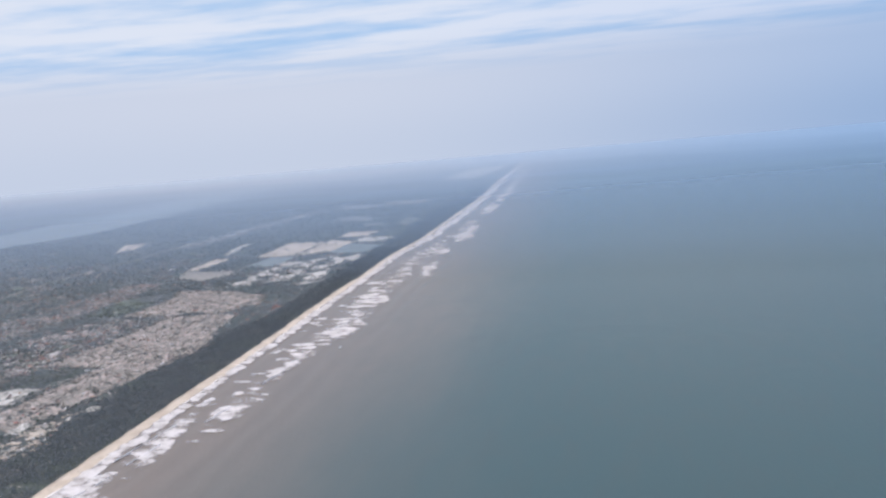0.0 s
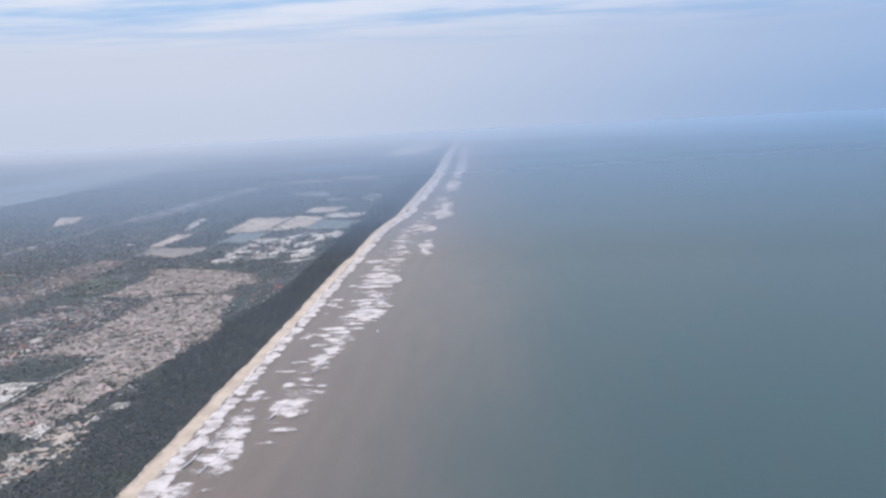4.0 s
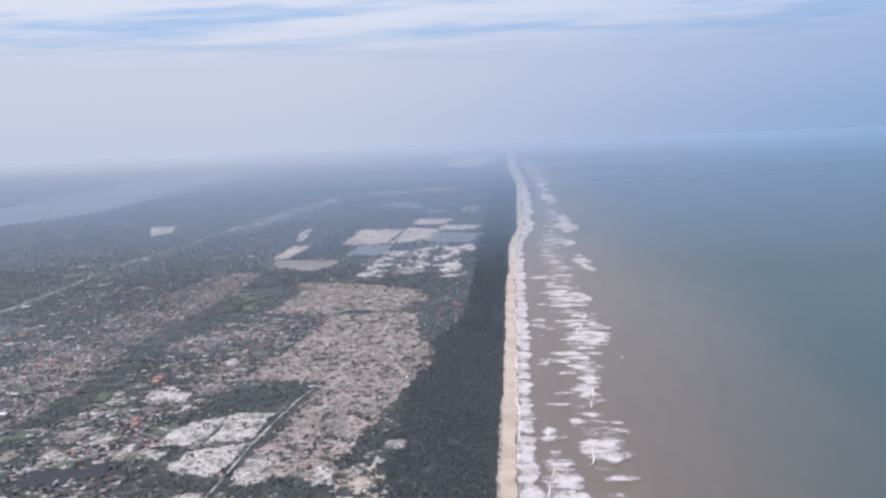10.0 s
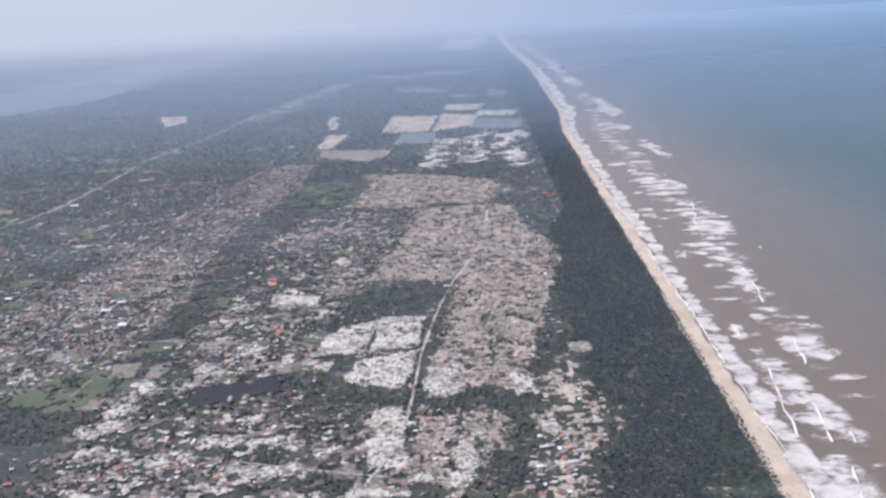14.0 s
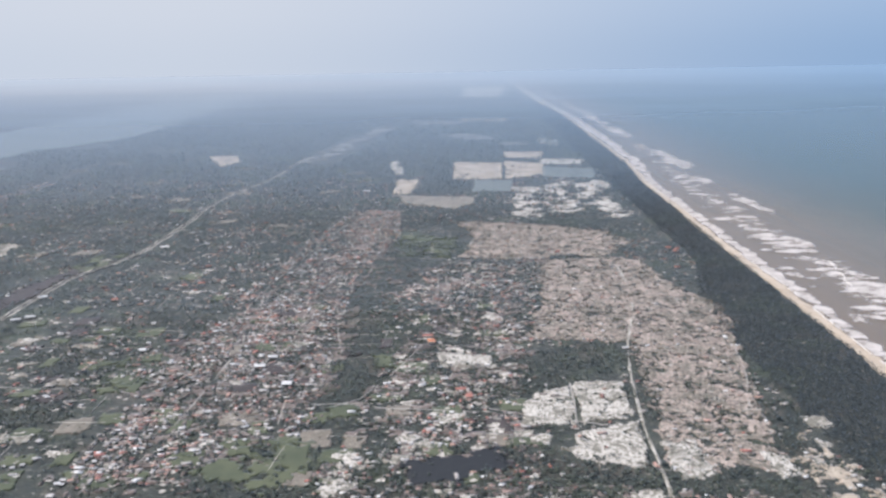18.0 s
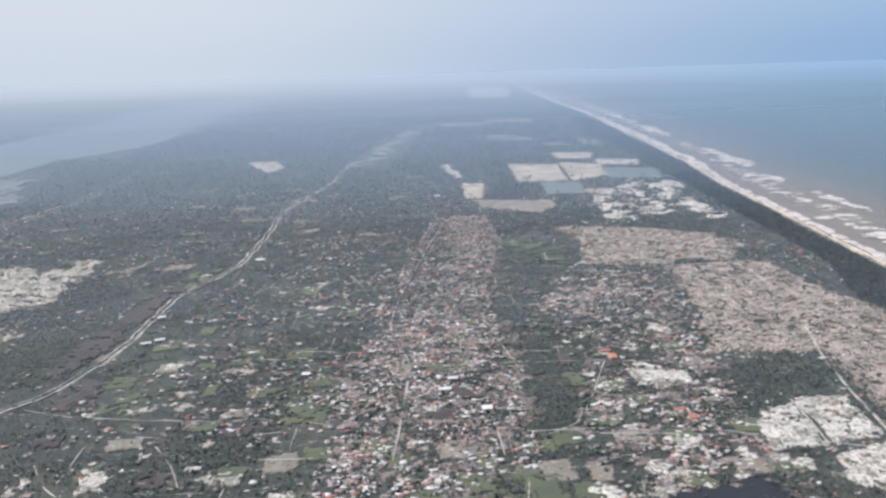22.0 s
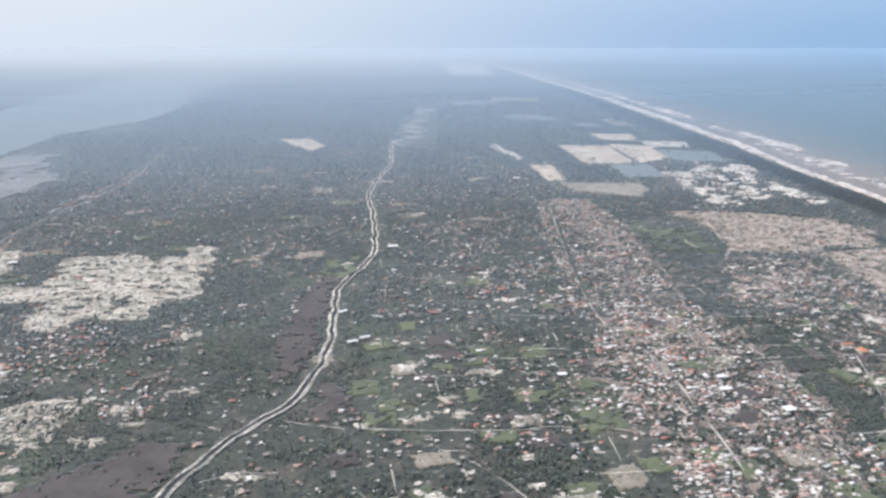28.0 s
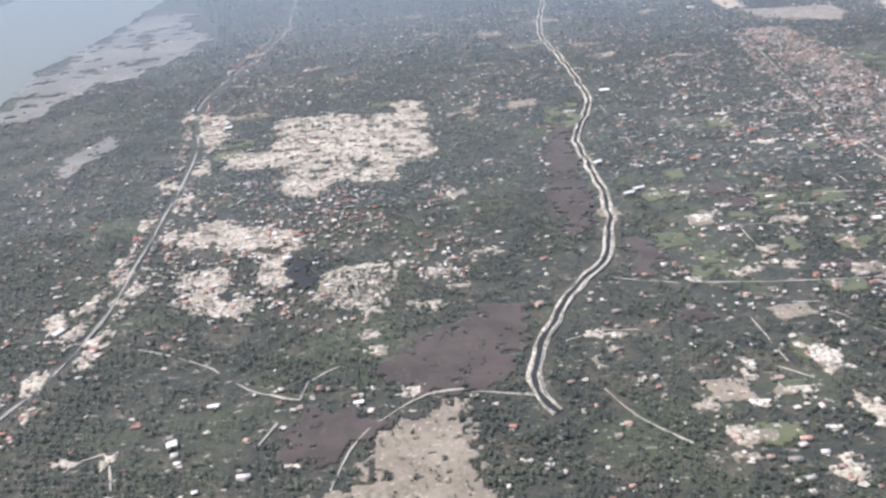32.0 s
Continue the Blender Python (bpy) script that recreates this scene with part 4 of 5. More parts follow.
boat = tagged(new("fishing_boat"), "small white fishing boat on brown water", "boat")
bm = bmesh.new()
rings = []
for k in range(7):
    t = k / 6
    wd = 0.9 * math.sin(math.pi * min(0.5, 0.15 + 0.6 * t)) * (1 - max(0, t - 0.6) ** 2 * 5.5)
    rings.append([bm.verts.new((c * max(0.04, wd), -2.6 + 5.2 * t, z + 0.25 * t * t)) for c, z in ((-1, 0.45), (-0.7, -0.2), (0, -0.45), (0.7, -0.2), (1, 0.45), (0.8, 0.45), (0, 0.0), (-0.8, 0.45))])
for q, v in zip(rings, rings[1:]):
    for i in range(8):
        bm.faces.new((q[i], q[(i + 1) % 8], v[(i + 1) % 8], v[i]))
bm.faces.new(rings[0][::-1])
bm.faces.new(rings[-1])
part("hull", bm, WHITE_ROOF, boat)
part("cabin", box(-0.5, 0.5, -1.6, -0.2, 0.1, 1.1), WHITE_ROOF, boat)
part("mast", box(-0.05, 0.05, 0.2, 0.3, 0.1, 2.4), CREAM, boat)
boat.matrix_basis = pose(-275, 712, -0.75, 0, 0, 12)

# ---- sandy yards between the houses ----
yx, yy = scatter(-1420, -402, 362, 1320, 6.0)
p = 0.07 + 0.0 * yx
p[inside(yx, yy, TOWN)] = 0.28
p[inside(yx, yy, EAST) | inside(yx, yy, HAMLET)] = 0.48
p[inside(yx, yy, WEST)] = 0.14
p[near_line(yx, yy, WEST_ROAD, 14.0)] = 0.5
p *= 2.0 * lattice(yx, yy, 26.0, 51)
p[any_of(yx, yy, BROWN + TAN + PONDS + LOTS + GROVES + GREEN) | inside(yx, yy, FOREST) | on_way(yx, yy, 2.0)] = 0
keep = rng.random(len(yx)) < p
lived = rng.random(len(hx)) < 0.42
yx, yy = np.concatenate((yx[keep], hx[lived] + rng.normal(0, 0.8, lived.sum()))), np.concatenate((yy[keep], hy[lived] - rng.uniform(0.2, 1.6, lived.sum())))


def yard_form(seed):
    r = np.random.default_rng(seed)
    a = np.sort(r.uniform(0, math.tau, 9))
    q = r.uniform(0.5, 1.15, 9)
    v = np.stack((np.cos(a) * q * 2.6, np.sin(a) * q * 1.7, 0 * a), -1)
    v = np.concatenate((v, [(0, 0, 0.06)]))
    return v, np.array([(i, (i + 1) % 9, 9) for i in range(9)])


n = len(yx)
px_, py_ = scatter(-1000, -500, 395, 900, 11.0)
pick = np.where(inside(px_, py_, EAST), 0.36, np.where(inside(px_, py_, TOWN) | inside(px_, py_, WEST), 0.07, 0.0)) * 1.6 * lattice(px_, py_, 40.0, 61)
pick[any_of(px_, py_, GROVES + GREEN + PONDS + PINK + BROWN) | on_way(px_, py_, 2.5)] = 0
pick = rng.random(len(px_)) < pick
plot_size = rng.uniform(1.2, 2.6, pick.sum())
spread("sandy_plots", [yard_form(k + 20) for k in range(4)], px_[pick], py_[pick], np.full(pick.sum(), 0.25), plot_size, rng.normal(0.05, 0.12, pick.sum()), rng.integers(0, 4, pick.sum()), PALE_SAND, "open plots of pale sand among gardens", "sand", np.ones(pick.sum()))
spread("sandy_yards", [yard_form(k) for k in range(6)], yx, yy, np.full(n, 0.27), rng.uniform(0.3, 0.95, n), rng.normal(0.1, 0.25, n), rng.integers(0, 6, n), YARD, "bare pale sandy yards between houses", "sand", np.ones(n))


# ---- trees ----
def crown_form(clumps, leaves, wide, high, seed):
    """A crown of leafy sprays round several limb ends: each spray a bent quad, set unevenly, with gaps between."""
    r = np.random.default_rng(seed)
    vs, fs = [], []
    ends = [(r.normal(0, 0.42) * wide, r.normal(0, 0.42) * wide, high * r.uniform(0.45, 0.9), r.uniform(0.4, 0.75)) for _ in range(clumps)]
    for ex, ey, ez, big in ends:
        for _ in range(leaves):
            d = r.normal(size=3)
            d /= np.linalg.norm(d)
            c = np.array((ex, ey, ez)) + d * np.array((wide, wide, high * 0.5)) * big * 0.62 * r.uniform(0.5, 1.0) ** 0.5
            nrm = d * 0.55 + np.array((0, 0, 1.0)) + r.normal(0, 0.25, 3)
            nrm /= np.linalg.norm(nrm)
            u = np.cross(nrm, r.normal(size=3))
            u /= np.linalg.norm(u)
            t = np.cross(nrm, u)
            s = wide * r.uniform(0.28, 0.46)
            k = len(vs)
            vs += [c + u * s, c + t * s * 0.8 - nrm * s * 0.2, c - u * s * 1.1, c - t * s * 0.7 - nrm * s * 0.25]
            fs.append((k, k + 1, k + 2, k + 3))
    return np.array(vs), np.array(fs)


def palm_form(seed):
    r = np.random.default_rng(seed)
    vs, fs = [], []
    for i in range(8):
        a = i * 2 * math.pi / 8 + r.uniform(-0.2, 0.2)
        d = np.array((math.cos(a), math.sin(a), 0))
        e = np.array((-d[1], d[0], 0))
        rise = r.uniform(-0.1, 0.5)
        pts = [(0.0, 0.0), (0.5, 0.30 + rise * 0.3), (1.0, rise * 0.3), (1.35, -0.45 + rise * 0.3)]
        k = len(vs)
        for (q, z), wd in zip(pts, (0.05, 0.20, 0.17, 0.03)):
            vs += [d * q * 0.95 + e * wd * 1.3 + (0, 0, 2.7 + z * 1.0), d * q * 0.95 - e * wd * 1.3 + (0, 0, 2.7 + z * 1.0)]
        fs += [(k, k + 1, k + 3, k + 2), (k + 2, k + 3, k + 5, k + 4), (k + 4, k + 5, k + 7, k + 6)]
    return np.array(vs), np.array(fs)


def trunk_form(tall, thick, limbs, seed):
    r = np.random.default_rng(seed)
    bm = bmesh.new()

    def tube(a, b, ra, rb):
        a, b = Vector(a), Vector(b)
        q = (b - a).to_track_quat("Z", "Y").to_matrix()
        rings = [[bm.verts.new(p + q @ Vector((math.cos(t) * s, math.sin(t) * s, 0))) for t in (i * math.tau / 5 for i in range(5))] for p, s in ((a, ra), (b, rb))]
        for i in range(5):
            bm.faces.new((rings[0][i], rings[0][(i + 1) % 5], rings[1][(i + 1) % 5], rings[1][i]))

    fork = (r.uniform(-0.2, 0.2), r.uniform(-0.2, 0.2), tall * 0.6)
    tube((0, 0, -0.1), fork, thick, thick * 0.65)
    for _ in range(limbs):
        a = r.uniform(0, math.tau)
        tube(fork, (fork[0] + math.cos(a) * tall * 0.3, fork[1] + math.sin(a) * tall * 0.3, tall * r.uniform(0.85, 1.1)), thick * 0.5, thick * 0.15)
    return bm


CROWNS = [crown_form(4, 4, 1.95, 2.9, 1), crown_form(4, 3, 1.25, 2.8, 2), crown_form(4, 4, 1.7, 2.3, 3), crown_form(3, 5, 0.95, 1.9, 4), palm_form(5)]
LIGHT = [crown_form(3, 3, 2.05, 2.8, 1), crown_form(3, 2, 1.4, 2.8, 2), crown_form(3, 3, 1.85, 2.3, 3), crown_form(2, 3, 1.25, 1.9, 4), palm_form(5)]
SPARSE = [crown_form(2, 3, 2.2, 2.8, 1), crown_form(2, 3, 1.6, 2.8, 2), crown_form(2, 3, 2.0, 2.3, 3), crown_form(2, 2, 1.4, 1.9, 4), crown_form(2, 2, 1.3, 2.4, 5)]
SPIRES = [crown_form(3, 3, 1.55, 3.6, 11), crown_form(3, 3, 1.7, 4.0, 12), crown_form(3, 3, 1.45, 3.3, 13)]
SHRUBS = [crown_form(2, 5, 0.9, 1.1, 21), crown_form(2, 4, 1.1, 1.0, 22)]
FARS = [crown_form(2, 3, 2.5, 2.9, 31), crown_form(2, 3, 2.8, 2.7, 32)]

tx, ty = scatter(-1530, -402, 320, 1100, 2.3)
wood = 0.34 * lattice(tx, ty, 60.0, 21) + 0.36 * lattice(tx, 1.3 * ty, 22.0, 22) + 0.30 * lattice(tx, 1.2 * ty, 8.5, 23)
p = np.clip(8.0 * (wood - 0.38), 0.10, 0.96)
p[tx < -1000] = np.clip(1.5 * p[tx < -1000] + 0.12, 0, 1)
near_wood = (tx < -840) & (ty < 620)
p[near_wood] = np.clip(1.1 * p[near_wood] + 0.05, 0, 1)
p[(tx > -1062) & (ty < 640)] *= 0.92
p[inside(tx, ty, WEST) & (ty > 640)] *= 0.82
p[inside(tx, ty, TOWN)] *= 0.72
p[inside(tx, ty, EAST)] *= 1.1
p[inside(tx, ty, HAMLET)] *= 0.6
p *= np.clip((ty - 315) / 55, 0, 1)
p[cleared(tx, ty)] = 0.04
p[any_of(tx, ty, PALE + PINK)] *= 0.55
p[any_of(tx, ty, GROVES)] = 0.85
p[inside(tx, ty, [(-1552, 960), (-1552, 1500), (-1376, 1260)]) | inside(tx, ty, [(-1420, 844), (-1400, 916), (-1380, 884), (-1400, 818)])] = 0.02
bare = np.zeros((1000, 1200), bool)
for x, y, q in zip(px_[pick], py_[pick], plot_size):
    i, j, a, b = int(y - 350), int(x + 1500), int(1.3 * q), int(2.1 * q)
    bare[max(0, i - a):i + a + 1, max(0, j - b):j + b + 1] = True
p[bare[np.clip(ty - 350, 0, 999).astype(int), np.clip(tx + 1500, 0, 1199).astype(int)]] *= 0.12
p[on_way(tx, ty, 1.2) | inside(tx, ty, FOREST)] = 0
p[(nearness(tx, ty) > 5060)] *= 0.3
keep = rng.random(len(tx)) < p
tx, ty, wood = tx[keep], ty[keep], wood[keep]
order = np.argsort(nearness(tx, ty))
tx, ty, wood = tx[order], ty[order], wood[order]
n = len(tx)
ts, tt = rng.uniform(0.45, 0.75, n) + 0.55 * wood, rng.uniform(0, 6.28, n)
tk = rng.choice(5, n, p=[0.24, 0.26, 0.26, 0.17, 0.07])
lone = 300
tree_protos = []
TREE_LABELS = ["broad leafy tree with uneven rounded crown", "tall leafy tree with loose dark crown", "wide spreading tree with a ragged crown", "small slim tree with sparse crown", "coconut palm with drooping fronds"]
for k, text in enumerate(TREE_LABELS):
    root = tagged(new("palm_tree" if k == 4 else "tree"), text, "palm" if k == 4 else "tree", "trees among the houses")
    part("trunk", trunk_form(2.8 if k == 4 else 1.8, 0.13, 0 if k == 4 else 4, 40 + k), BARK, root)
    from_arrays("crown", *CROWNS[k], LEAF, root)
    tree_protos.append(root)
used = set()
for x, y, k, a, s in zip(tx[:lone], ty[:lone], tk[:lone], tt[:lone], ts[:lone]):
    m = pose(x, y, -0.1, 0, 0, math.degrees(a)) @ Matrix.Scale(float(s), 4)
    if k in used:
        ob = copy_thing(tree_protos[k], m)
        ob.scale = (float(s),) * 3
    else:
        tree_protos[k].matrix_basis = m
        used.add(k)
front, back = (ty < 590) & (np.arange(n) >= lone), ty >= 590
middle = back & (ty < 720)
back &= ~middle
# trees farther back take the leaf colour with haze painted in
for sel, forms, leaf in ((front, LIGHT, LEAF), (middle, SPARSE, LEAF), (back, SPARSE, HAZED_LEAF)):
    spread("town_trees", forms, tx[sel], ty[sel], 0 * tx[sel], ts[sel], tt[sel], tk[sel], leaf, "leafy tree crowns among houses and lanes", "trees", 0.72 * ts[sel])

fx, fy = scatter(-515, COAST + 16, 270, 1350, 2.4)
gx, gy = scatter(-440, COAST + 20, 1350, 2600, 4.4)
fx, fy = np.concatenate((fx, gx)), np.concatenate((fy, gy))
edge = coast(fy) + 3 * (lattice(fx, fy, 9.0, 5) - 0.5) * 2
ok = inside(fx, fy, FOREST) & (fx < edge) & (lattice(fx, fy, 13.0, 6) > 0.06) & ~near_line(fx, fy, LANES[18], 2.5) & ~any_of(fx, fy, BROWN)
ok &= ~(cleared(fx, fy) & (fx < -415))
ok &= ~(inside(fx, fy, [(-476, 472), (-432, 470), (-446, 455), (-466, 420), (-484, 412)]) & (lattice(fx, fy, 9.0, 7) > 0.42))
ok &= ~((np.abs(fy - 402 - 3 * lattice(fx, fy, 8.0, 9)) < 3.0) & (fx > -410))
fx, fy = fx[ok], fy[ok]
n = len(fx)
spread("shore_forest", SPIRES, fx, fy, 0 * fx, rng.uniform(0.75, 1.15, n) * np.where(fy > 1350, 1.8, 1.0), rng.uniform(0, 6.28, n), rng.integers(0, 3, n), NEEDLE, "dense dark forest belt behind the beach", "forest", rng.uniform(0.7, 1.1, n))

sx, sy = scatter(-660, -420, 400, 1035, 1.9)
ok = any_of(sx, sy, PINK) & (rng.random(len(sx)) < 0.62 * (0.4 + 1.2 * lattice(sx, sy, 14.0, 31))) & ~on_way(sx, sy, 0.5)
sx, sy = sx[ok], sy[ok]
n = len(sx)
spread("shrubs", SHRUBS, sx, sy, 0 * sx + 0.1, rng.uniform(0.35, 0.85, n), rng.uniform(0, 6.28, n), rng.integers(0, 2, n), LEAF, "low scrubby bushes dotted over bare soil", "shrubs")
sx, sy = scatter(-1340, -500, 400, 960, 4.0)
ok = any_of(sx, sy, PALE + TAN) & (rng.random(len(sx)) < 0.20) & ~on_way(sx, sy, 0.5)
sx, sy = sx[ok], sy[ok]
n = len(sx)
spread("shrubs", SHRUBS, sx, sy, 0 * sx + 0.1, rng.uniform(0.5, 1.2, n), rng.uniform(0, 6.28, n), rng.integers(0, 2, n), LEAF, "scattered low bushes on pale sand", "shrubs")

fx, fy = scatter(-1800, COAST + 15, 1100, 2600, 5.6)
p = 0.35 + 0.6 * lattice(fx, fy, 120.0, 41)
p[cleared(fx, fy) & (fy < 1640) | any_of(fx, fy, FAR_PLOTS)] = 0.02
p[inside(fx, fy, [(-930, 1500), (-908, 1794), (-822, 2140), (-795, 2140), (-842, 1630), (-868, 1440)])] = 0.0
p[any_of(fx, fy, GROVES)] = 1.0
p[(fx > -428)] = 1.0
p[(fx < -1372 - 0.35 * np.abs(fy - 1260)) & (fy < 1560) | (fx < -1540) & (fy < 1720) | (fx < -1420) & (fy > 1700) | on_way(fx, fy, 3)] = 0
ok = (rng.random(len(fx)) < p) & ~inside(fx, fy, FOREST) & (fx < coast(fy))
fx, fy = fx[ok], fy[ok]
n = len(fx)
spread("far_woods", FARS, fx, fy, 0 * fx, rng.uniform(0.9, 1.6, n), rng.uniform(0, 6.28, n), rng.integers(0, 2, n), HAZED_LEAF, "wooded plain receding into the haze", "woods")


# ---- surf ----
def foam_field(name, x0, x1, y0, y1, seed, parent, full=0.8, step=(1.6, 1.6), follow=False, lack=0.0, label=""):
    """A lace of foam lying on the water, torn into feathers across the shore and thinning at all sides."""
    mid, half = (x0 + x1) / 2, (x1 - x0) / 2
    xs, ys = np.arange(x0 - 0.35 * half, x1 + 0.45 * half, step[0]), np.arange(y0 - 4, y1 + 4, step[1])
    gx, gy = np.meshgrid(xs, ys)
    k = step[1] / 1.6
    torn = 0.45 * lattice(0.34 * gx, gy, 10.0 * k, seed) + 0.33 * lattice(0.5 * gx, gy + 0.35 * gx, 4.6 * k, seed + 1) + 0.22 * lattice(0.55 * gx, gy, 2.4 * k, seed + 2)
    sway = 0.5 * (lattice(0 * gx, gy, 21.0 * k, seed + 3) - 0.5)
    u = (gx - mid) / half + sway
    v = np.zeros_like(gx) if follow else (gy - (y0 + y1) / 2) / ((y1 - y0) / 2)
    body = 1.0 - np.abs(u) ** 2.2 - np.abs(v) ** 2.6 + 2.3 * (torn - 0.5) - lack
    thin = full * np.clip((1.4 if follow else 1.05) * body, 0, 1)
    if follow:
        thin *= np.clip(np.minimum(gy - y0, y1 - gy) / 12.0 + 0.5, 0, 1)
        gx = gx + coast(gy) - COAST
    n = np.arange(gx.size).reshape(gx.shape)
    quads = np.stack((n[:-1, :-1], n[:-1, 1:], n[1:, 1:], n[1:, :-1]), -1).reshape(-1, 4)
    quads = quads[thin.ravel()[quads].max(1) > 0.01]
    top, back = np.unique(quads, return_inverse=True)
    z = -0.46 + 0.2 * np.clip(thin, 0, 1)
    ob = from_arrays(name, np.stack((gx, gy, z), -1).reshape(-1, 3)[top], back.reshape(-1, 4), FOAM, parent)
    ob.data.attributes.new("thin", "FLOAT", "POINT").data.foreach_set("value", thin.ravel()[top].astype(np.float32))
    ob.data.shade_smooth()
    return tagged(ob, label)


def breaker(x0, x1, y0, y1, crest, seed):
    """crest: (x at the near end, x at the far end, near y, far y), or nothing where the wave has run out."""
    root = tagged(new("breaking_wave"), "breaking wave with white crest and trailing foam" if crest else "spent wave leaving a patch of white foam", "wave", "breakers along the shore")
    foam_field("foam", x0, x1, y0, y1, seed, root, 0.85, (1.6, 1.6) if y1 < 1000 else (2.5, 4.0))
    if crest:
        a, b, c, d = crest
        pts = [(a + (b - a) * (y - c) / (d - c) + 3.4 * (float(lattice(0 * y, y, 13.0, seed)) - 0.5), y) for y in np.arange(c, d, 3.0)]
        ob = ribbon("crest", pts, [(-0.4, -0.5), (-0.2, 0.1), (0.0, 0.2), (0.25, 0.1), (0.5, -0.45)], CREST, "bright tumbling white crest", "", root, 0.35, 2.0, seed, 9.0)
        ob.data.shade_smooth()
    return root


BREAKERS = [
    (-322, -277, 733, 862, (-309, -292, 770, 858)), (-322, -298, 598, 684, (-311, -304, 602, 670)), (-329, -315, 561, 586, None), (-328, -297, 508, 558, (-321, -312, 514, 550)),
    (-352, -326, 438, 534, (-352, -341, 444, 525)), (-340, -320, 434, 490, (-339, -331, 438, 484)), (-332, -324, 436, 452, (-330, -328, 437, 449)), (-356, -328, 374, 430, (-352, -337, 380, 422)),
    (-334, -316, 366, 394, (-331, -328, 372, 390)), (-294, -248, 1385, 1605, (-280, -270, 1400, 1500)), (-284, -256, 1050, 1175, (-274, -268, 1070, 1150)), (-307, -282, 870, 975, None),
    (-336, -284, 932, 962, None), (-346, -304, 688, 724, None), (-304, -262, 1790, 2010, None), (-304, -268, 2140, 2420, None), (-352, -322, 300, 372, (-345, -340, 310, 365)),
    (-348, -336, 545, 575, (-346, -344, 548, 572)), (-300, -270, 1240, 1320, None), (-350, -330, 800, 835, None), (-345, -318, 1020, 1045, None), (-340, -300, 1190, 1215, None),
]
for k, (x0, x1, y0, y1, crest) in enumerate(BREAKERS):
    breaker(x0, x1, y0, y1, crest, 50 + 7 * k)
wash = tagged(new("shore_wash"), "white foam running up along the beach", "surf", kind="structure")
for k in range(11):
    y0 = 300 + 95 * k
    foam_field("foam", COAST + 9, COAST + 23, y0, y0 + 100, 300 + 9 * k, wash, 0.95, (1.5, 1.6), True)
for k in range(5):
    y0 = 1330 + 640 * k
    foam_field("foam", COAST + 7, COAST + 33, y0, y0 + 660, 500 + 9 * k, wash, 0.9, (3.0, 6.0), True)
for k in range(9):
    y0 = 560 + 100 * k
    foam_field("foam", COAST + 40, COAST + 90, y0, y0 + 104, 820 + 9 * k, wash, 0.8, (2.4, 2.0), True, 0.62)
for k in range(5):
    y0 = 1460 + 440 * k
    foam_field("foam", COAST + 44, COAST + 100, y0, y0 + 450, 910 + 9 * k, wash, 0.8, (4.0, 7.0), True, 0.6)
shreds = np.random.default_rng(23)
for k in range(30):
    y, wd, ln = 350 + 32.0 * k + shreds.uniform(-12, 12), shreds.uniform(12, 26), shreds.uniform(4, 9)
    x = float(coast(y)) + shreds.uniform(28, 74)
    foam_field("foam", x - wd / 2, x + wd / 2, y - ln / 2, y + ln / 2, 700 + 5 * k, wash, 0.6)
run = [(float(coast(y)) + 10.5 + 4 * (float(lattice(0.0 * y, y, 26.0, 79)) - 0.5), y) for y in np.arange(300, 1300, 12.0)]
swash = ribbon("swash_line", run, [(-0.3, -0.5), (0, -0.1), (0.35, -0.45)], CREST, "thin white swash line", "", wash, 0.4, 3.0, 1, 17.0)

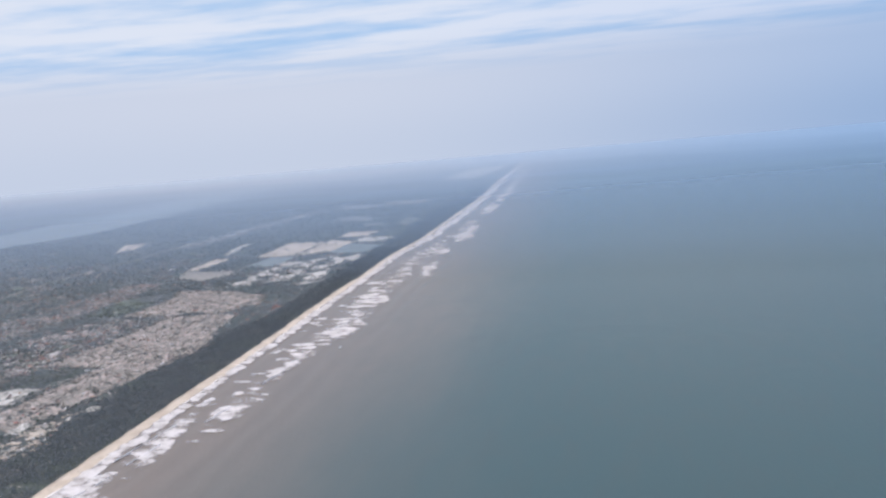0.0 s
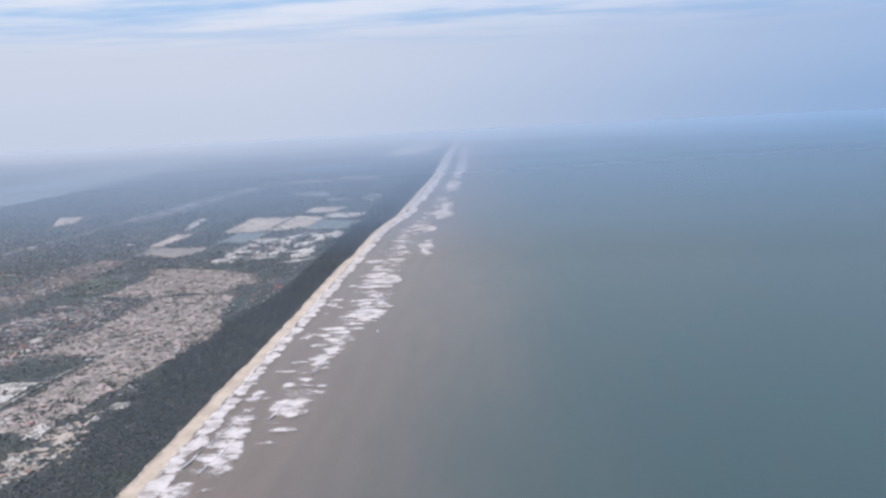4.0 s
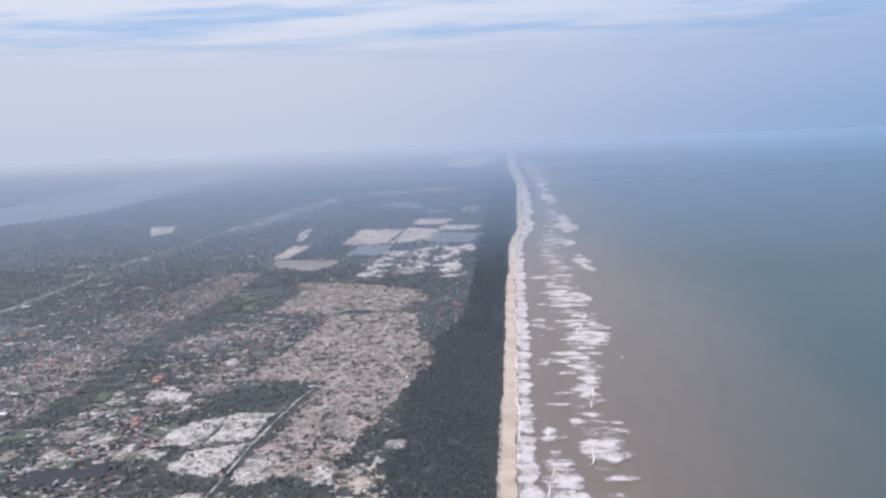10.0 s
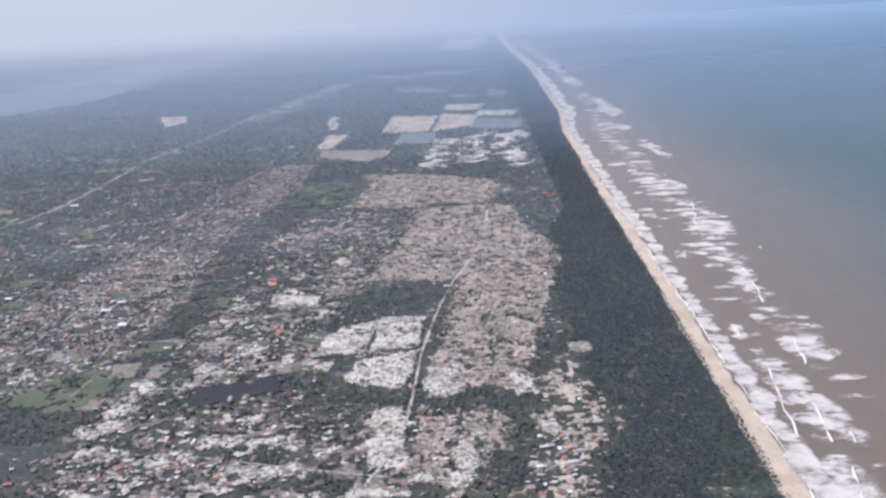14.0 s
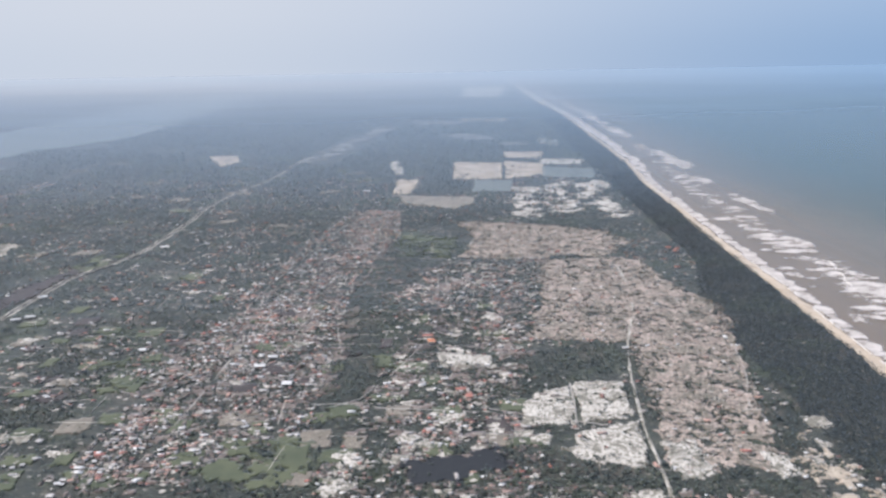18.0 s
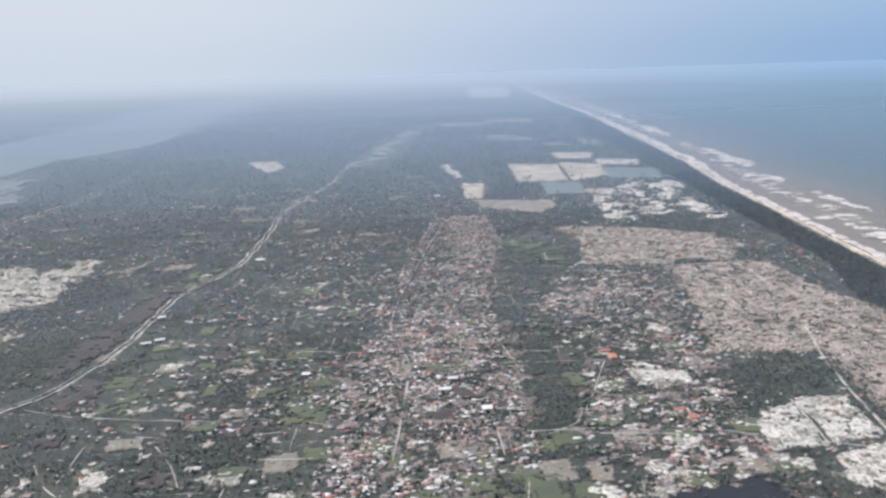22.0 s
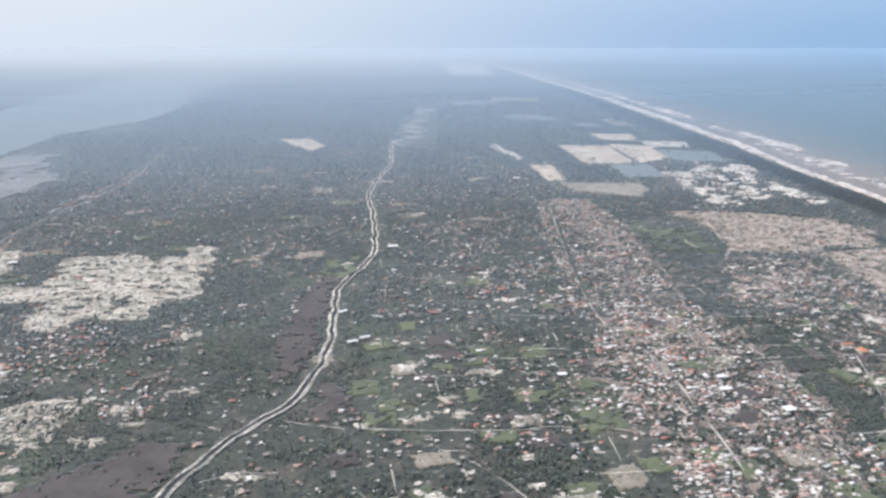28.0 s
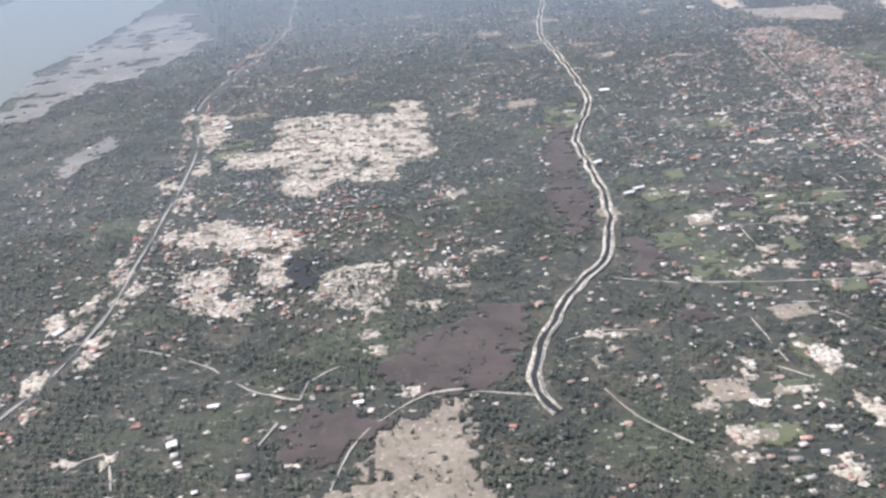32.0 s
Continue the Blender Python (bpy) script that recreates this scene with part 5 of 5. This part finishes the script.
fx, fy = scatter(-3200, COAST - 4, 2600, 4900, 24.0)
ok = (fx > -1480 + 0.06 * (2600 - fy)) | (fx < -1850)
ok &= (fx < coast(fy)) & ~any_of(fx, fy, LOTS) & (rng.random(len(fx)) < 0.8)
fx, fy = fx[ok], fy[ok]
n = len(fx)
spread("far_woods", FARS, fx, fy, 0 * fx - 1.0, rng.uniform(3.0, 4.6, n), rng.uniform(0, 6.28, n), rng.integers(0, 2, n), HAZED_LEAF, "distant woods fading into haze", "woods", rng.uniform(0.9, 1.5, n))


# ---- the far distance: a low flat sheet over land and sea, haze painted into its tone and opacity, lit by sun and sky ----
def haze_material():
    m = bpy.data.materials.new("painted_haze")
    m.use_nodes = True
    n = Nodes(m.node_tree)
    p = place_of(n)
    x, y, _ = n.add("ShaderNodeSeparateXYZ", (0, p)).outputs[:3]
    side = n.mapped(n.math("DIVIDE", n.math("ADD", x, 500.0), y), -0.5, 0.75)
    # haze brightness painted as colour: whiter to the left, bluer to the right
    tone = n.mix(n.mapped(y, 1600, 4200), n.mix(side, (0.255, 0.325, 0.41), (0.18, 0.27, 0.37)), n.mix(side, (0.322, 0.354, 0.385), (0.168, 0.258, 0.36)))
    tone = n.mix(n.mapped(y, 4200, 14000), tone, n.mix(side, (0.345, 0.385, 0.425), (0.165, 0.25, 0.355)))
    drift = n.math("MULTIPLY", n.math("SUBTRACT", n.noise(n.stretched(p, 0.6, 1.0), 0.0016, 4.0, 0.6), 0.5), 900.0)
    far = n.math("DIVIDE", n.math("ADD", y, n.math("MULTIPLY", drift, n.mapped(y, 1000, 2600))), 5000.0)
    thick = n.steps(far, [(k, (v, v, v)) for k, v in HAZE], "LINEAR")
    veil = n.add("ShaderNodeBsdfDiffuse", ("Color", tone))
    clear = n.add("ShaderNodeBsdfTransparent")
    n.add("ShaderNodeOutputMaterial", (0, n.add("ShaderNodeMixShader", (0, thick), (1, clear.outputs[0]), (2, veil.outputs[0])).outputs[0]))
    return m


# opacity of the painted haze, rising with distance
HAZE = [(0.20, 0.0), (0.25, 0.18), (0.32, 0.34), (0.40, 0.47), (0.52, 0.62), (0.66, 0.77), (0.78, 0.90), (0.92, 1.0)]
haze_sheet = from_arrays("painted_haze_sheet", [(-40000, 980, 8), (40000, 980, 8), (0, 45000, 8)], [(0, 1, 2)], haze_material())
# the added sheet must not shade the ground under it
haze_sheet.visible_shadow = False
tagged(haze_sheet, "flat translucent sheet painted as pale haze over the far land and sea", "haze", kind="structure")
